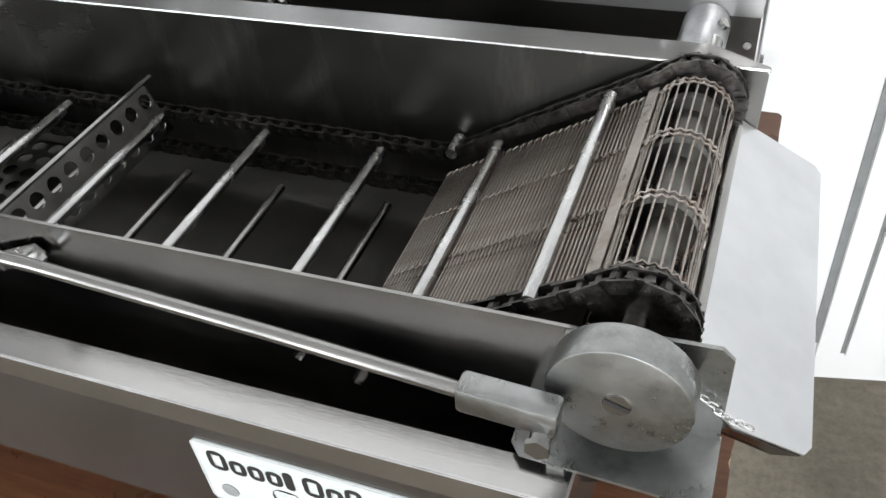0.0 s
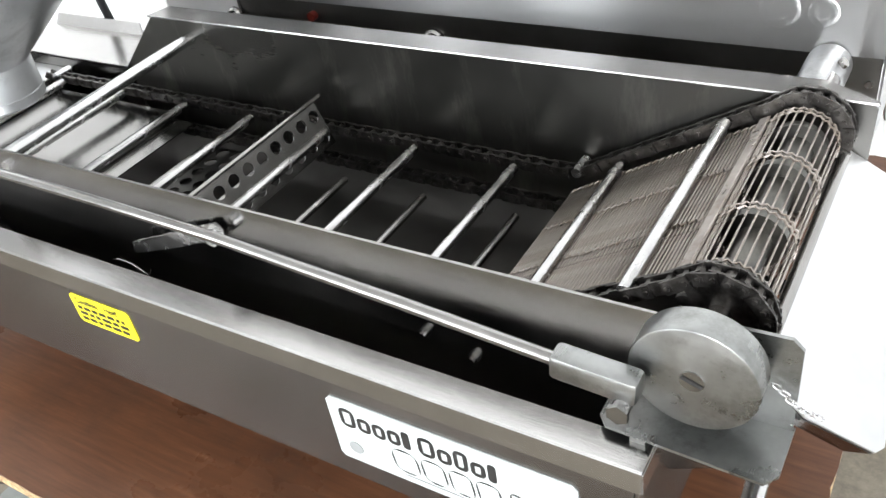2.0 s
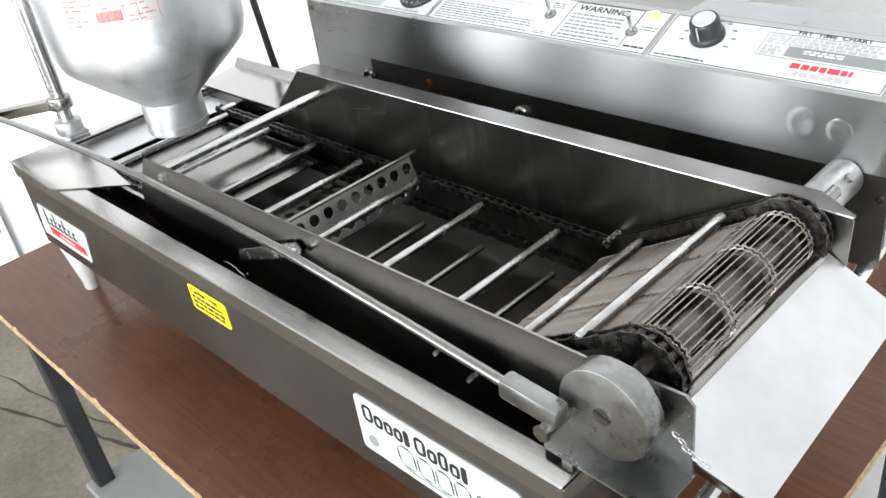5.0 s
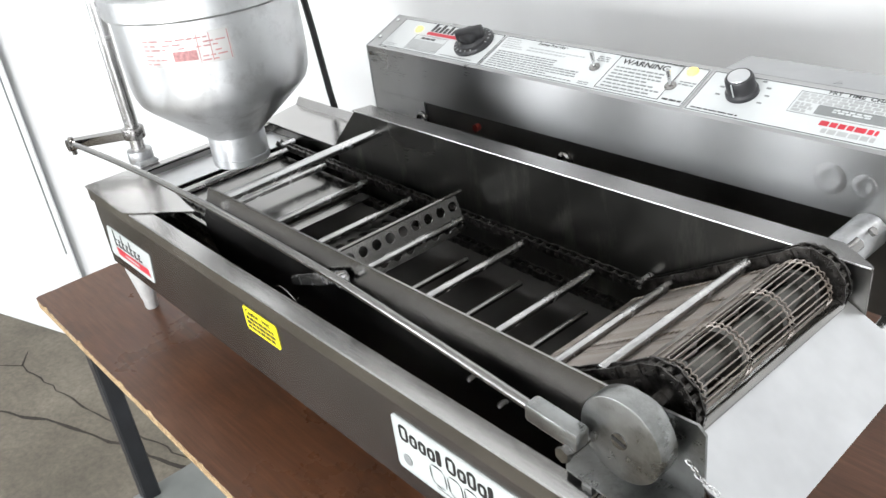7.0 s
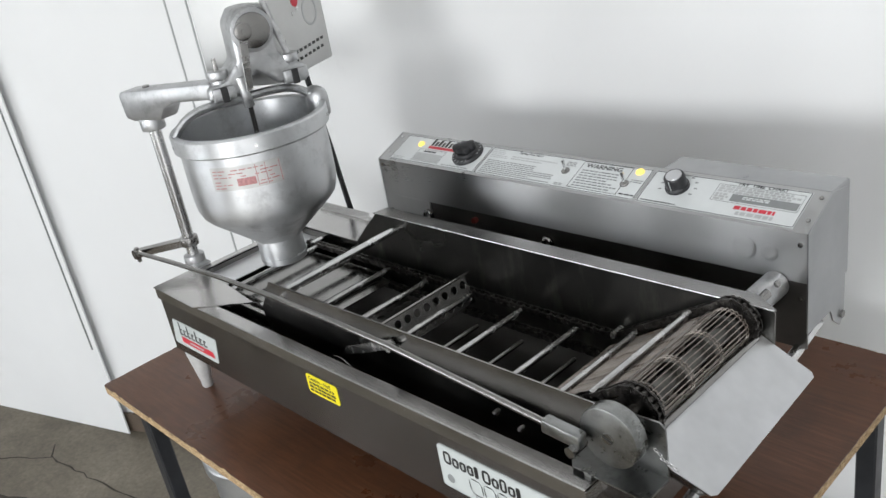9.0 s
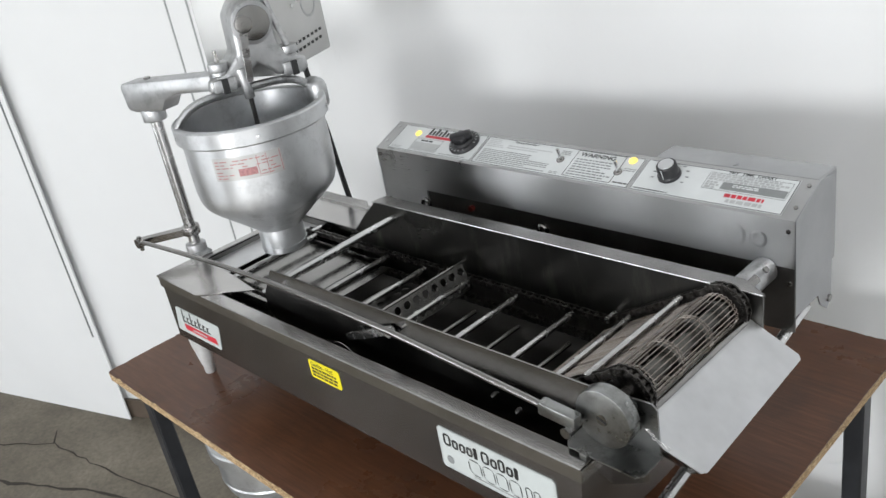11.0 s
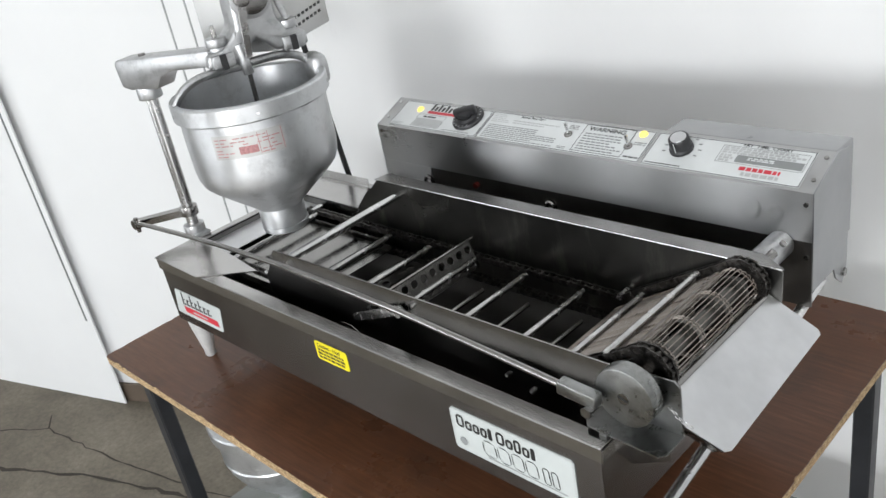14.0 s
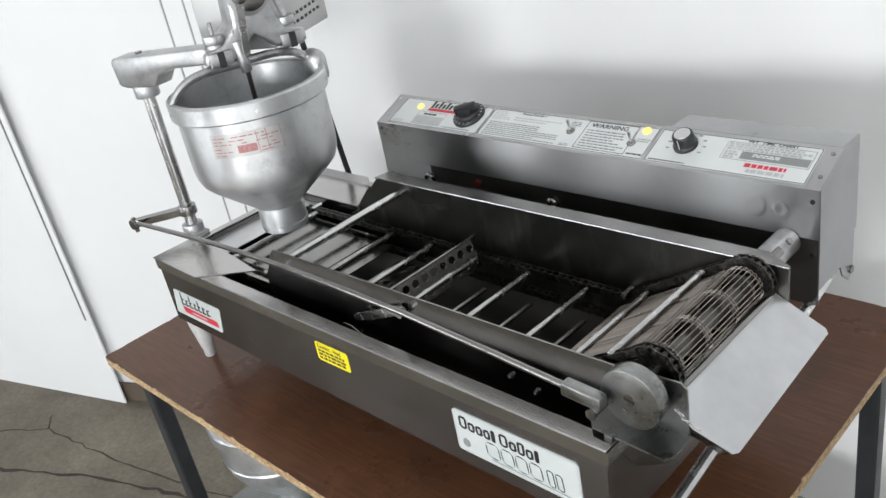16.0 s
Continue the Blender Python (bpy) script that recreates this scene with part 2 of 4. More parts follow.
class Shape:
    """Gathers plain solids into one mesh."""

    def __init__(self):
        self.bm = bmesh.new()

    def box(self, x0, x1, y0, y1, z0, z1, bevel=0.0, m=None, seg=1):
        made = bmesh.ops.create_cube(self.bm, size=1.0, matrix=(m or Matrix()) @ Matrix.Translation(((x0 + x1) / 2, (y0 + y1) / 2, (z0 + z1) / 2)) @ Matrix.Diagonal((x1 - x0, y1 - y0, z1 - z0, 1)))
        if bevel:
            edges = list({e for v in made["verts"] for e in v.link_edges})
            bmesh.ops.bevel(self.bm, geom=edges, offset=bevel, segments=seg, affect="EDGES", profile=0.5)
        return self

    def tube(self, a, b, r, seg=12, r2=None, bevel=0.0):
        a, b = Vector(a), Vector(b)
        turn = (b - a).to_track_quat("Z", "Y").to_matrix().to_4x4()
        made = bmesh.ops.create_cone(self.bm, cap_ends=True, segments=seg, radius1=r, radius2=r if r2 is None else r2, depth=(b - a).length, matrix=Matrix.Translation((a + b) / 2) @ turn)
        if bevel:
            caps = list({e for v in made["verts"] for f in v.link_faces if len(f.verts) == seg for e in f.edges})
            bmesh.ops.bevel(self.bm, geom=caps, offset=bevel, segments=2, affect="EDGES", profile=0.5)
        return self

    def path(self, points, r, seg=8):
        """A round rod bent along points."""
        points = [Vector(p) for p in points]
        rings, up = [], Vector((0.137, 0.29, 0.95)).normalized()
        for n, p in enumerate(points):
            ahead = (points[min(n + 1, len(points) - 1)] - points[max(n - 1, 0)]).normalized()
            side = ahead.cross(up).normalized()
            top = side.cross(ahead)
            rings.append([self.bm.verts.new(p + r * (math.cos(k * math.tau / seg) * side + math.sin(k * math.tau / seg) * top)) for k in range(seg)])
        for lo, hi in zip(rings, rings[1:]):
            for k in range(seg):
                self.bm.faces.new((lo[k], lo[(k + 1) % seg], hi[(k + 1) % seg], hi[k]))
        self.bm.faces.new(rings[0][::-1])
        self.bm.faces.new(rings[-1])
        return self

    def prism(self, points, along):
        """A flat outline, pushed along a vector."""
        low = [self.bm.verts.new(p) for p in points]
        top = [self.bm.verts.new(Vector(p) + Vector(along)) for p in points]
        n = len(low)
        faces = [self.bm.faces.new(low[::-1]), self.bm.faces.new(top)]
        faces += [self.bm.faces.new((low[k], low[(k + 1) % n], top[(k + 1) % n], top[k])) for k in range(n)]
        bmesh.ops.recalc_face_normals(self.bm, faces=faces)
        return self

    def lathe(self, profile, seg=48, m=None):
        """A profile of (radius, height) turned round z; closed where the radius is 0."""
        m = m or Matrix()
        rings = []
        for r, z in profile:
            if r == 0:
                rings.append([self.bm.verts.new(m @ Vector((0, 0, z)))])
            else:
                rings.append([self.bm.verts.new(m @ Vector((r * math.cos(k * math.tau / seg), r * math.sin(k * math.tau / seg), z))) for k in range(seg)])
        faces = []
        for lo, hi in zip(rings, rings[1:]):
            for k in range(seg):
                ring = [lo[k % len(lo)], lo[(k + 1) % len(lo)], hi[(k + 1) % len(hi)], hi[k % len(hi)]]
                ring = list(dict.fromkeys(ring))
                if len(ring) > 2:
                    faces.append(self.bm.faces.new(ring))
        bmesh.ops.recalc_face_normals(self.bm, faces=faces)
        return self

    def mesh(self, name, angle=35):
        me = bpy.data.meshes.new(name)
        self.bm.to_mesh(me)
        self.bm.free()
        me.shade_smooth()
        me.set_sharp_from_angle(angle=radians(angle))
        return me


def thing(name, at, label, category, group="", kind=""):
    ob = new(name)
    ob.empty_display_size = 0.05
    ob.location = at
    return tagged(ob, label, category, group, kind)


def base_of(ob):
    """The pose of a thing or part in the world, before the first update."""
    m = Matrix.Translation(ob.location)
    return base_of(ob.parent) @ ob.matrix_parent_inverse @ m if ob.parent else m


def part(name, shape, material, parent, label="", angle=35):
    """One mesh of its own under a thing or part, its corners given in the world."""
    me = shape.mesh(name, angle) if isinstance(shape, Shape) else shape
    if not me.materials:
        me.materials.append(material)
    ob = new(name, me)
    ob.parent = parent
    ob.matrix_parent_inverse = base_of(parent).inverted()
    return tagged(ob, label)


def solid(name, shape, material, label, category, group="", kind="", angle=35):
    """A thing of one mesh."""
    me = shape.mesh(name, angle)
    me.materials.append(material)
    return tagged(new(name, me), label, category, group, kind)


def words(name, text, size, m, material, parent, squeeze=1.0, label=""):
    """Lettering with the built-in font, turned into a thin mesh, its lower left corner at m."""
    cu = bpy.data.curves.new(name, "FONT")
    cu.body, cu.size, cu.extrude, cu.offset = text, size, 0.0, size * 0.028
    tmp = bpy.data.objects.new(name, cu)
    me = bpy.data.meshes.new_from_object(tmp)
    bpy.data.objects.remove(tmp)
    me.transform(m @ Matrix.Diagonal((squeeze, 1, 1, 1)))
    return part(name, me, material, parent, label)


# ---- the room ----


def wall_slab(name, a, b, z0, z1, thick, label):
    """An upright slab from a to b in plan; its thickness lies on its left."""
    a, b = Vector((*a, 0)), Vector((*b, 0))
    side = Vector((-(b - a).y, (b - a).x, 0)).normalized() * thick
    s = Shape().prism([a + Vector((0, 0, z0)), b + Vector((0, 0, z0)), b + Vector((0, 0, z1)), a + Vector((0, 0, z1))], side)
    return solid(name, s, WALL, label, "wall", kind="structure")


floor = solid("floor", Shape().box(-4.2, 2.6, -3.6, 2.2, -0.12, 0.0), CONCRETE, "worn grey-brown concrete floor with cracks and stains", "floor", kind="structure")
CORNER, W2A = (-0.34, 0.690), (-1.320, 0.216)
PANEL_A, PANEL_B = (-4.2, -0.742), (-1.235, 0.226)
wall_slab("wall_back", CORNER, (3.4, 1.44), 0, 2.7, 0.12, "white painted wall behind the table")
wall_slab("wall_side", W2A, CORNER, 0, 2.7, 0.12, "white painted wall with two upright joints")
wall_slab("wall_panel", PANEL_A, PANEL_B, 0.0, 2.7, 0.005, "white wall panel with a bare edge")
# unseen right wall, set to hold the assumed doorway
for n, (y0, y1, z0, z1) in enumerate([(1.3, -0.8, 0, 2.7), (-1.9, -3.4, 0, 2.7), (-0.8, -1.9, 2.12, 2.7)]):
    wall_slab(f"wall_right_{n + 1}", (2.4, y0), (2.4, y1), z0, z1, 0.12, "unseen white painted wall with an assumed doorway")
# unseen wall, added to close the room for reflections
wall_slab("wall_left", (-4.1, -3.4), (-4.1, -0.6), 0, 2.7, 0.12, "plain white painted wall")
# unseen front wall with a high window and three added tall ones
for n, (x0, x1, z0, z1) in enumerate([(-4.1, -3.10, 0, 2.7), (-2.45, -1.88, 0.12, 2.42), (-1.53, -1.13, 0.12, 2.42), (-0.70, 0.95, 0, 2.7), (1.85, 2.5, 0, 2.7), (-3.10, -0.70, 0, 0.12), (-3.10, -0.70, 2.42, 2.7), (0.95, 1.85, 0, 1.36), (0.95, 1.85, 1.96, 2.7)]):
    wall_slab(f"wall_front_{n + 1}", (x1, -3.4), (x0, -3.4), z0, z1, 0.12, "plain white painted wall, unseen, with added window openings")
# ceiling and outside ground are unseen, added round the room
solid("ceiling", Shape().box(-4.3, 2.6, -3.6, 2.2, 2.7, 2.82), WALL, "white ceiling", "ceiling", kind="structure")
solid("ground", Shape().box(-80, 80, -80, 80, -0.16, -0.125), CONCRETE, "unseen concrete ground outside the room", "ground", kind="structure")


def along(a, b, f, z=0.0, out=0.0):
    a, b = Vector((*a, 0)), Vector((*b, 0))
    side = Vector(((b - a).y, -(b - a).x, 0)).normalized()
    return a.lerp(b, f) + side * out + Vector((0, 0, z))


# upright joint strips and the bare edge of the panel
s = Shape()
for f in (0.638, 0.696):
    p, q = along(W2A, CORNER, f, 0, 0.003), along(W2A, CORNER, f + 0.0025, 0, 0.003)
    s.prism([p, q, q + Vector((0, 0, 2.68)), p + Vector((0, 0, 2.68))], (0, 0.004, 0))
solid("trim", s, INK_PALE, "narrow grey upright joint strips on the white wall", "trim", kind="structure")
s = Shape()
p, q = along(PANEL_A, PANEL_B, 0.9916, 0.33, 0.003), along(PANEL_A, PANEL_B, 0.9929, 0.33, 0.003)
s.prism([p, q, q + Vector((0, 0, 2.3)), p + Vector((0, 0, 2.3))], (0, 0.004, 0))
solid("trim", s, INK_GREY, "grey edge strip of the white wall panel", "trim", kind="structure")
s = Shape()
p, q = along(W2A, CORNER, 0.0, 0, 0.012), along(W2A, CORNER, 1.0, 0, 0.012)
s.prism([p, q, q + Vector((0, 0, 0.07)), p + Vector((0, 0, 0.07))], (0.002, 0.011, 0))
solid("baseboard", s, BASE_BROWN, "low brown skirting board along the white wall", "baseboard", kind="structure")
# a panelled white door in the wall to the right of the table
s = Shape()
A, B = CORNER, (3.4, 1.44)
for f0, f1, z0, z1 in ((0.4035, 0.4140, 0.03, 2.1), (0.4168, 0.60, 0.075, 2.1)):
    p, q = along(A, B, f0, z0, 0.012), along(A, B, f1, z0, 0.012)
    s.prism([p, q, q + Vector((0, 0, z1 - z0)), p + Vector((0, 0, z1 - z0))], (-0.002, 0.010, 0))
solid("door_1", s, WALL, "white painted door in the wall", "door", kind="structure")
s = Shape()
for f0, f1, z0 in ((0.4000, 0.4035, 0.10), (0.4142, 0.4166, 0.075)):
    p, q = along(A, B, f0, z0, 0.004), along(A, B, f1, z0, 0.004)
    s.prism([p, q, q + Vector((0, 0, 2.0)), p + Vector((0, 0, 2.0))], (-0.001, 0.003, 0))
solid("trim", s, INK_GREY, "dark upright gaps beside the white door", "trim", kind="structure")


def crack(points, width, label):
    """A ragged dirt-filled crack in the floor, along points in plan."""
    rng = random.Random(len(points) * 7 + int(width * 1e4))
    pts = []
    for (ax, ay), (bx, by) in zip(points, points[1:]):
        steps = max(2, int(math.hypot(bx - ax, by - ay) / 0.035))
        pts += [Vector((ax + (bx - ax) * k / steps + rng.uniform(-1, 1) * 0.006, ay + (by - ay) * k / steps + rng.uniform(-1, 1) * 0.006, 0.001)) for k in range(steps)]
    pts.append(Vector((*points[-1], 0.001)))
    s = Shape()
    rows = []
    for n, p in enumerate(pts):
        ahead = (pts[min(n + 1, len(pts) - 1)] - pts[max(n - 1, 0)]).normalized()
        side = Vector((-ahead.y, ahead.x, 0)) * width * rng.uniform(0.35, 1.0) / 2
        rows.append([s.bm.verts.new(p + side), s.bm.verts.new(p - side)])
    for a, b in zip(rows, rows[1:]):
        s.bm.faces.new((a[0], a[1], b[1], b[0]))
    return solid("floor_crack", s, CRACK, label, "crack", "cracks in the floor", "structure")


crack([(-1.60, -0.17), (-1.35, 0.0), (-0.95, 0.06), (-0.60, 0.15), (0.2, 0.42)], 0.007, "ragged dirt-filled crack across the concrete floor")
crack([(-1.42, 0.045), (-1.35, 0.0)], 0.008, "short branch of a crack in the concrete")
crack([(-1.95, -0.42), (-1.34, -0.21), (-0.94, -0.01), (-0.3, 0.22), (0.9, 0.75)], 0.016, "wide dark joint across the concrete floor")
crack([(0.9, 0.55), (1.5, 0.80), (2.4, 1.05)], 0.008, "thin dark joint in the concrete floor")

# ---- the table ----
TOP = 0.75
table = thing("table", (0.42, 0.31, 0), "brown laminate table with chipped chipboard edges and black steel legs", "table")
TX0, TX1, TY0, TY1 = -0.186, 1.022, -0.086, 0.716


def ragged_outline(x0, x1, y0, y1, z, rng):
    """A rectangle whose edges are chipped inwards here and there."""
    out = []
    for (ax, ay), (bx, by) in (((x0, y0), (x1, y0)), ((x1, y0), (x1, y1)), ((x1, y1), (x0, y1)), ((x0, y1), (x0, y0))):
        length = math.hypot(bx - ax, by - ay)
        steps = int(length / 0.006)
        nx, ny = -(by - ay) / length, (bx - ax) / length
        bite = 0.0
        for k in range(steps):
            bite = max(0.0, bite - 0.0008) if rng.random() > 0.07 else rng.uniform(0.0008, 0.0028)
            cut = 0.004 if k == 0 else bite + rng.uniform(0, 0.0007)
            if k == 0:
                out.append((ax + (bx - ax) * 0.004 / length + nx * 0.001, ay + (by - ay) * 0.004 / length + ny * 0.001, z))
                continue
            f = k / steps
            out.append((ax + (bx - ax) * f + nx * cut, ay + (by - ay) * f + ny * cut, z))
    return out


part("tabletop", Shape().prism(ragged_outline(TX0, TX1, TY0, TY1, TOP - 0.0015, random.Random(11)), (0, 0, 0.0015)), WOOD, table, "brown wood-grain laminate, chipped in places")
part("core_board", Shape().box(TX0 + 0.0012, TX1 - 0.0012, TY0 + 0.0012, TY1 - 0.0012, TOP - 0.021, TOP - 0.0016, 0.002), CHIP, table, "bare chipboard edge")
for x in (TX0 + 0.05, TX1 - 0.05):
    for y in (TY0 + 0.05, TY1 - 0.05):
        part("leg", Shape().box(x - 0.016, x + 0.016, y - 0.016, y + 0.016, 0, TOP - 0.0215, 0.003), LEG_BLACK, table)
for y in (TY0 + 0.05, TY1 - 0.05):
    part("rail", Shape().box(TX0 + 0.067, TX1 - 0.067, y - 0.012, y + 0.012, TOP - 0.052, TOP - 0.022, 0.002), LEG_BLACK, table)
for x in (TX0 + 0.05, TX1 - 0.05):
    part("rail", Shape().box(x - 0.012, x + 0.012, TY0 + 0.067, TY1 - 0.067, TOP - 0.052, TOP - 0.022, 0.002), LEG_BLACK, table)
part("shelf", Shape().box(TX0 + 0.03, TX1 - 0.03, TY0 + 0.02, TY1 - 0.02, 0.285, 0.30, 0.003), SHELF_GREY, table, "grey lower shelf")

# ---- the fryer's kettle ----
KX0, KX1, KY0, KY1, KZ0, KZ1 = 0.0, 0.936, 0.008, 0.402, 0.842, 0.964
fryer = thing("donut_fryer", (0.47, 0.2, TOP), "stainless steel doughnut fryer kettle with plates and stickers, on a table", "fryer")
part("front_panel", Shape().box(KX0 + 0.002, KX1 - 0.002, KY0, KY0 + 0.003, KZ0, KZ1 - 0.001, 0.0012), STEEL_BODY, fryer)
part("back_panel", Shape().box(KX0 + 0.002, KX1 - 0.002, KY1 - 0.003, KY1, KZ0, KZ1 - 0.001, 0.001), STEEL_BODY, fryer)
part("end_panel", Shape().box(KX0, KX0 + 0.0018, KY0, KY1, KZ0, KZ1 - 0.001), STEEL_BODY, fryer)
part("end_panel", Shape().box(KX1 - 0.0018, KX1, KY0, KY1, KZ0, KZ1 - 0.001), STEEL_BODY, fryer)
part("bottom_panel", Shape().box(KX0 + 0.004, KX1 - 0.004, KY0 + 0.004, KY1 - 0.004, KZ0 + 0.001, KZ0 + 0.004), STEEL_BODY, fryer)
# folded rim: a top band with a turned-down lip
part("rim", Shape().box(KX0 - 0.004, KX1 + 0.003, 0.0055, 0.0285, KZ1 + 0.0005, KZ1 + 0.0030, 0.0008).box(KX0 - 0.004, KX1 + 0.003, 0.0050, 0.0070, KZ1 - 0.017, KZ1 + 0.0025, 0.0008), STEEL_X, fryer, "folded bright rim")
part("rim", Shape().box(KX1 - 0.016, KX1 + 0.003, 0.029, KY1, KZ1 - 0.001, KZ1 + 0.0015, 0.0008).box(KX1 + 0.001, KX1 + 0.003, 0.0075, KY1, KZ1 - 0.019, KZ1 - 0.002, 0.0006), STEEL_X, fryer)
part("rim", Shape().box(KX0 - 0.004, KX0 + 0.012, 0.029, KY1, KZ1 - 0.001, KZ1 + 0.0015, 0.0008).box(KX0 - 0.004, KX0 - 0.002, 0.0075, KY1, KZ1 - 0.019, KZ1 - 0.002, 0.0006), STEEL_X, fryer)
part("rim", Shape().box(KX0 + 0.013, KX1 - 0.017, KY1 - 0.016, KY1 + 0.002, KZ1 - 0.001, KZ1 + 0.0015, 0.0008), STEEL_X, fryer)
# inner tank, its colour darkened for the shade inside and for frying stain
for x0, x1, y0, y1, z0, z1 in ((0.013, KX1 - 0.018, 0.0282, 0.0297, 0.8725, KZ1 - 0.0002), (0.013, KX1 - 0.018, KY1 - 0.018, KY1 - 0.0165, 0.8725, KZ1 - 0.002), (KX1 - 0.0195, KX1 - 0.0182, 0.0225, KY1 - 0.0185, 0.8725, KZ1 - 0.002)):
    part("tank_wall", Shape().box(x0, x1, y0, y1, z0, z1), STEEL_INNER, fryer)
part("tank_floor", Shape().box(0.013, KX1 - 0.018, 0.0205, KY1 - 0.0165, 0.868, 0.872), STEEL_INNER, fryer, "tank floor, darkened for shade and oil stain")
part("tank_end", Shape().box(0.0122, 0.0135, 0.022, KY1 - 0.018, 0.872, KZ1 - 0.002), STEEL_RAIL, fryer)
for x in (0.014, KX1 - 0.04):
    for y in (0.036, KY1 - 0.04):
        part("foot", Shape().lathe([(0, TOP), (0.009, TOP), (0.0105, TOP + 0.003), (0.0105, TOP + 0.016), (0.0120, TOP + 0.020), (0.0205, TOP + 0.074), (0.0215, KZ0), (0, KZ0)], 24, Matrix.Translation((x, y, 0))), FOOT_GREY, fryer, "pale tapered cast foot")

# sloping steel bar held off the discharge end
part("side_bar", Shape().path([(0.987, -0.012, 0.872), (0.986, 0.05, 0.880), (0.972, 0.47, 0.936)], 0.0072, 16), STEEL_BRIGHT, fryer, "round bare steel bar beside the discharge end")
part("bar_bracket", Shape().box(KX1 + 0.0005, 0.979, 0.245, 0.262, 0.905, 0.909, 0.001), STEEL_RAIL, fryer)
# corner flaps at the feed end
part("corner_flap", Shape().prism([(-0.004, 0.003, KZ1 + 0.0045), (0.140, 0.000, KZ1 + 0.0035), (0.225, 0.066, KZ1 + 0.0035), (0.105, 0.082, KZ1 + 0.0045), (-0.004, 0.082, KZ1 + 0.0045)], (0, 0, 0.0015)), STEEL_X, fryer, "flat corner flap of sheet steel")
part("corner_flap", Shape().prism([(-0.004, 0.310, KZ1 + 0.003), (0.20, 0.310, KZ1 + 0.003), (0.150, 0.383, KZ1 + 0.004), (-0.02, 0.383, KZ1 + 0.004)], (0, 0, 0.0015))
     .prism([(-0.02, 0.383, KZ1 + 0.004), (0.150, 0.383, KZ1 + 0.004), (0.142, 0.390, KZ1 + 0.018), (-0.016, 0.390, KZ1 + 0.018)], (0, 0.0015, 0.0)), STEEL_X, fryer, "corner flap with an upturned edge")
part("baffle", Shape().box(0.0135, 0.205, 0.3085, 0.310, 0.885, KZ1 + 0.002).box(0.205, 0.2065, 0.29, 0.31, 0.90, KZ1 + 0.001), STEEL_RAIL, fryer)
part("feed_ledge", Shape().box(0.0135, 0.085, 0.083, 0.308, KZ1 - 0.012, KZ1 - 0.0105), STEEL_CHUTE, fryer, "bright ledge at the feed end")


def plate_shape(x0, x1, z0, z1, lean, y, thick=0.0012, cut=0.004):
    """A thin upright sign with slanted ends and clipped corners."""
    pts = [(x0 + cut, y, z1), (x1 - lean - cut, y, z1), (x1 - lean, y, z1 - cut), (x1, y, z0 + cut), (x1 - cut, y, z0), (x0 + lean + cut, y, z0), (x0 + lean, y, z0 + cut), (x0, y, z1 - cut)]
    return Shape().prism(pts, (0, -thick, 0))


def upright(x, y, z):
    """Lettering on the front panel."""
    return Matrix.Translation((x, y, z)) @ Matrix.Rotation(radians(90), 4, "X")


# white nameplate with black and outlined marks
FY = KY0
name_plate = part("nameplate", plate_shape(0.709, 0.899, 0.866, 0.930, 0.0, FY - 0.0002, 0.0012), LABEL_WHITE, fryer, "white nameplate with two rows of bold black marks")


def marks(name, x, z, blocks, gap, y, material, parent, stroke, slant=0.0, label=""):
    """A row of upright rounded blocks with open middles, as wide and high as the strokes of a word; a negative width is a space."""
    s = Shape()
    for w, h in blocks:
        if w > 0:
            r = min(w, h) * 0.38
            outer, inner = [], []
            for cx, cz, a0 in ((w - r, h - r, 0), (r, h - r, 90), (r, r, 180), (w - r, r, 270)):
                for k in range(4):
                    a = radians(a0 + 30 * k)
                    px, pz = cx + r * math.cos(a), cz + r * math.sin(a)
                    qx = min(max(px, stroke), max(w - stroke, w / 2))
                    qz = min(max(pz, stroke), h - stroke)
                    for ring, ux, uz in ((outer, px, pz), (inner, qx, qz)):
                        ring.append([s.bm.verts.new((x + ux + slant * uz, y - d, z + uz)) for d in (0.0, 0.0003)])
            n = len(outer)
            for k in range(n):
                (a0, a1), (b0, b1) = outer[k], outer[(k + 1) % n]
                (c0, c1), (d0, d1) = inner[k], inner[(k + 1) % n]
                s.bm.faces.new((a1, b1, d1, c1))
                s.bm.faces.new((a0, b0, b1, a1))
        x += abs(w) + gap
    bmesh.ops.remove_doubles(s.bm, verts=list(s.bm.verts), dist=1e-6)
    bmesh.ops.recalc_face_normals(s.bm, faces=list(s.bm.faces))
    return part(name, s, material, parent, label)


NY = FY - 0.0016
marks("marking", 0.7185, 0.9035, [(0.0130, 0.0190), (0.0110, 0.0142), (0.0106, 0.0142), (0.0106, 0.0142), (0.0062, 0.0175), (-0.003, 0), (0.0130, 0.0190), (0.0110, 0.0142), (0.0108, 0.0190), (0.0110, 0.0142), (0.0062, 0.0175)], 0.0018, NY, INK, name_plate, 0.0034, label="row of bold black marks")
marks("marking", 0.7600, 0.8755, [(0.0215, 0.0240), (0.0195, 0.0240), (0.0185, 0.0240), (0.0185, 0.0240), (-0.002, 0), (0.0100, 0.0240), (0.0100, 0.0240)], 0.0026, NY, INK, name_plate, 0.0014, -0.10, "row of outlined marks")
s = Shape()
s.box(0.7655, 0.885, NY - 0.0003, NY, 0.8722, 0.8734)
part("underline", s, INK_GREY, name_plate)
part("emblem", Shape().tube((0.7255, NY, 0.8815), (0.7255, NY - 0.0004, 0.8815), 0.0062, 20), INK_GREY, name_plate, "small round grey emblem")
s = Shape()
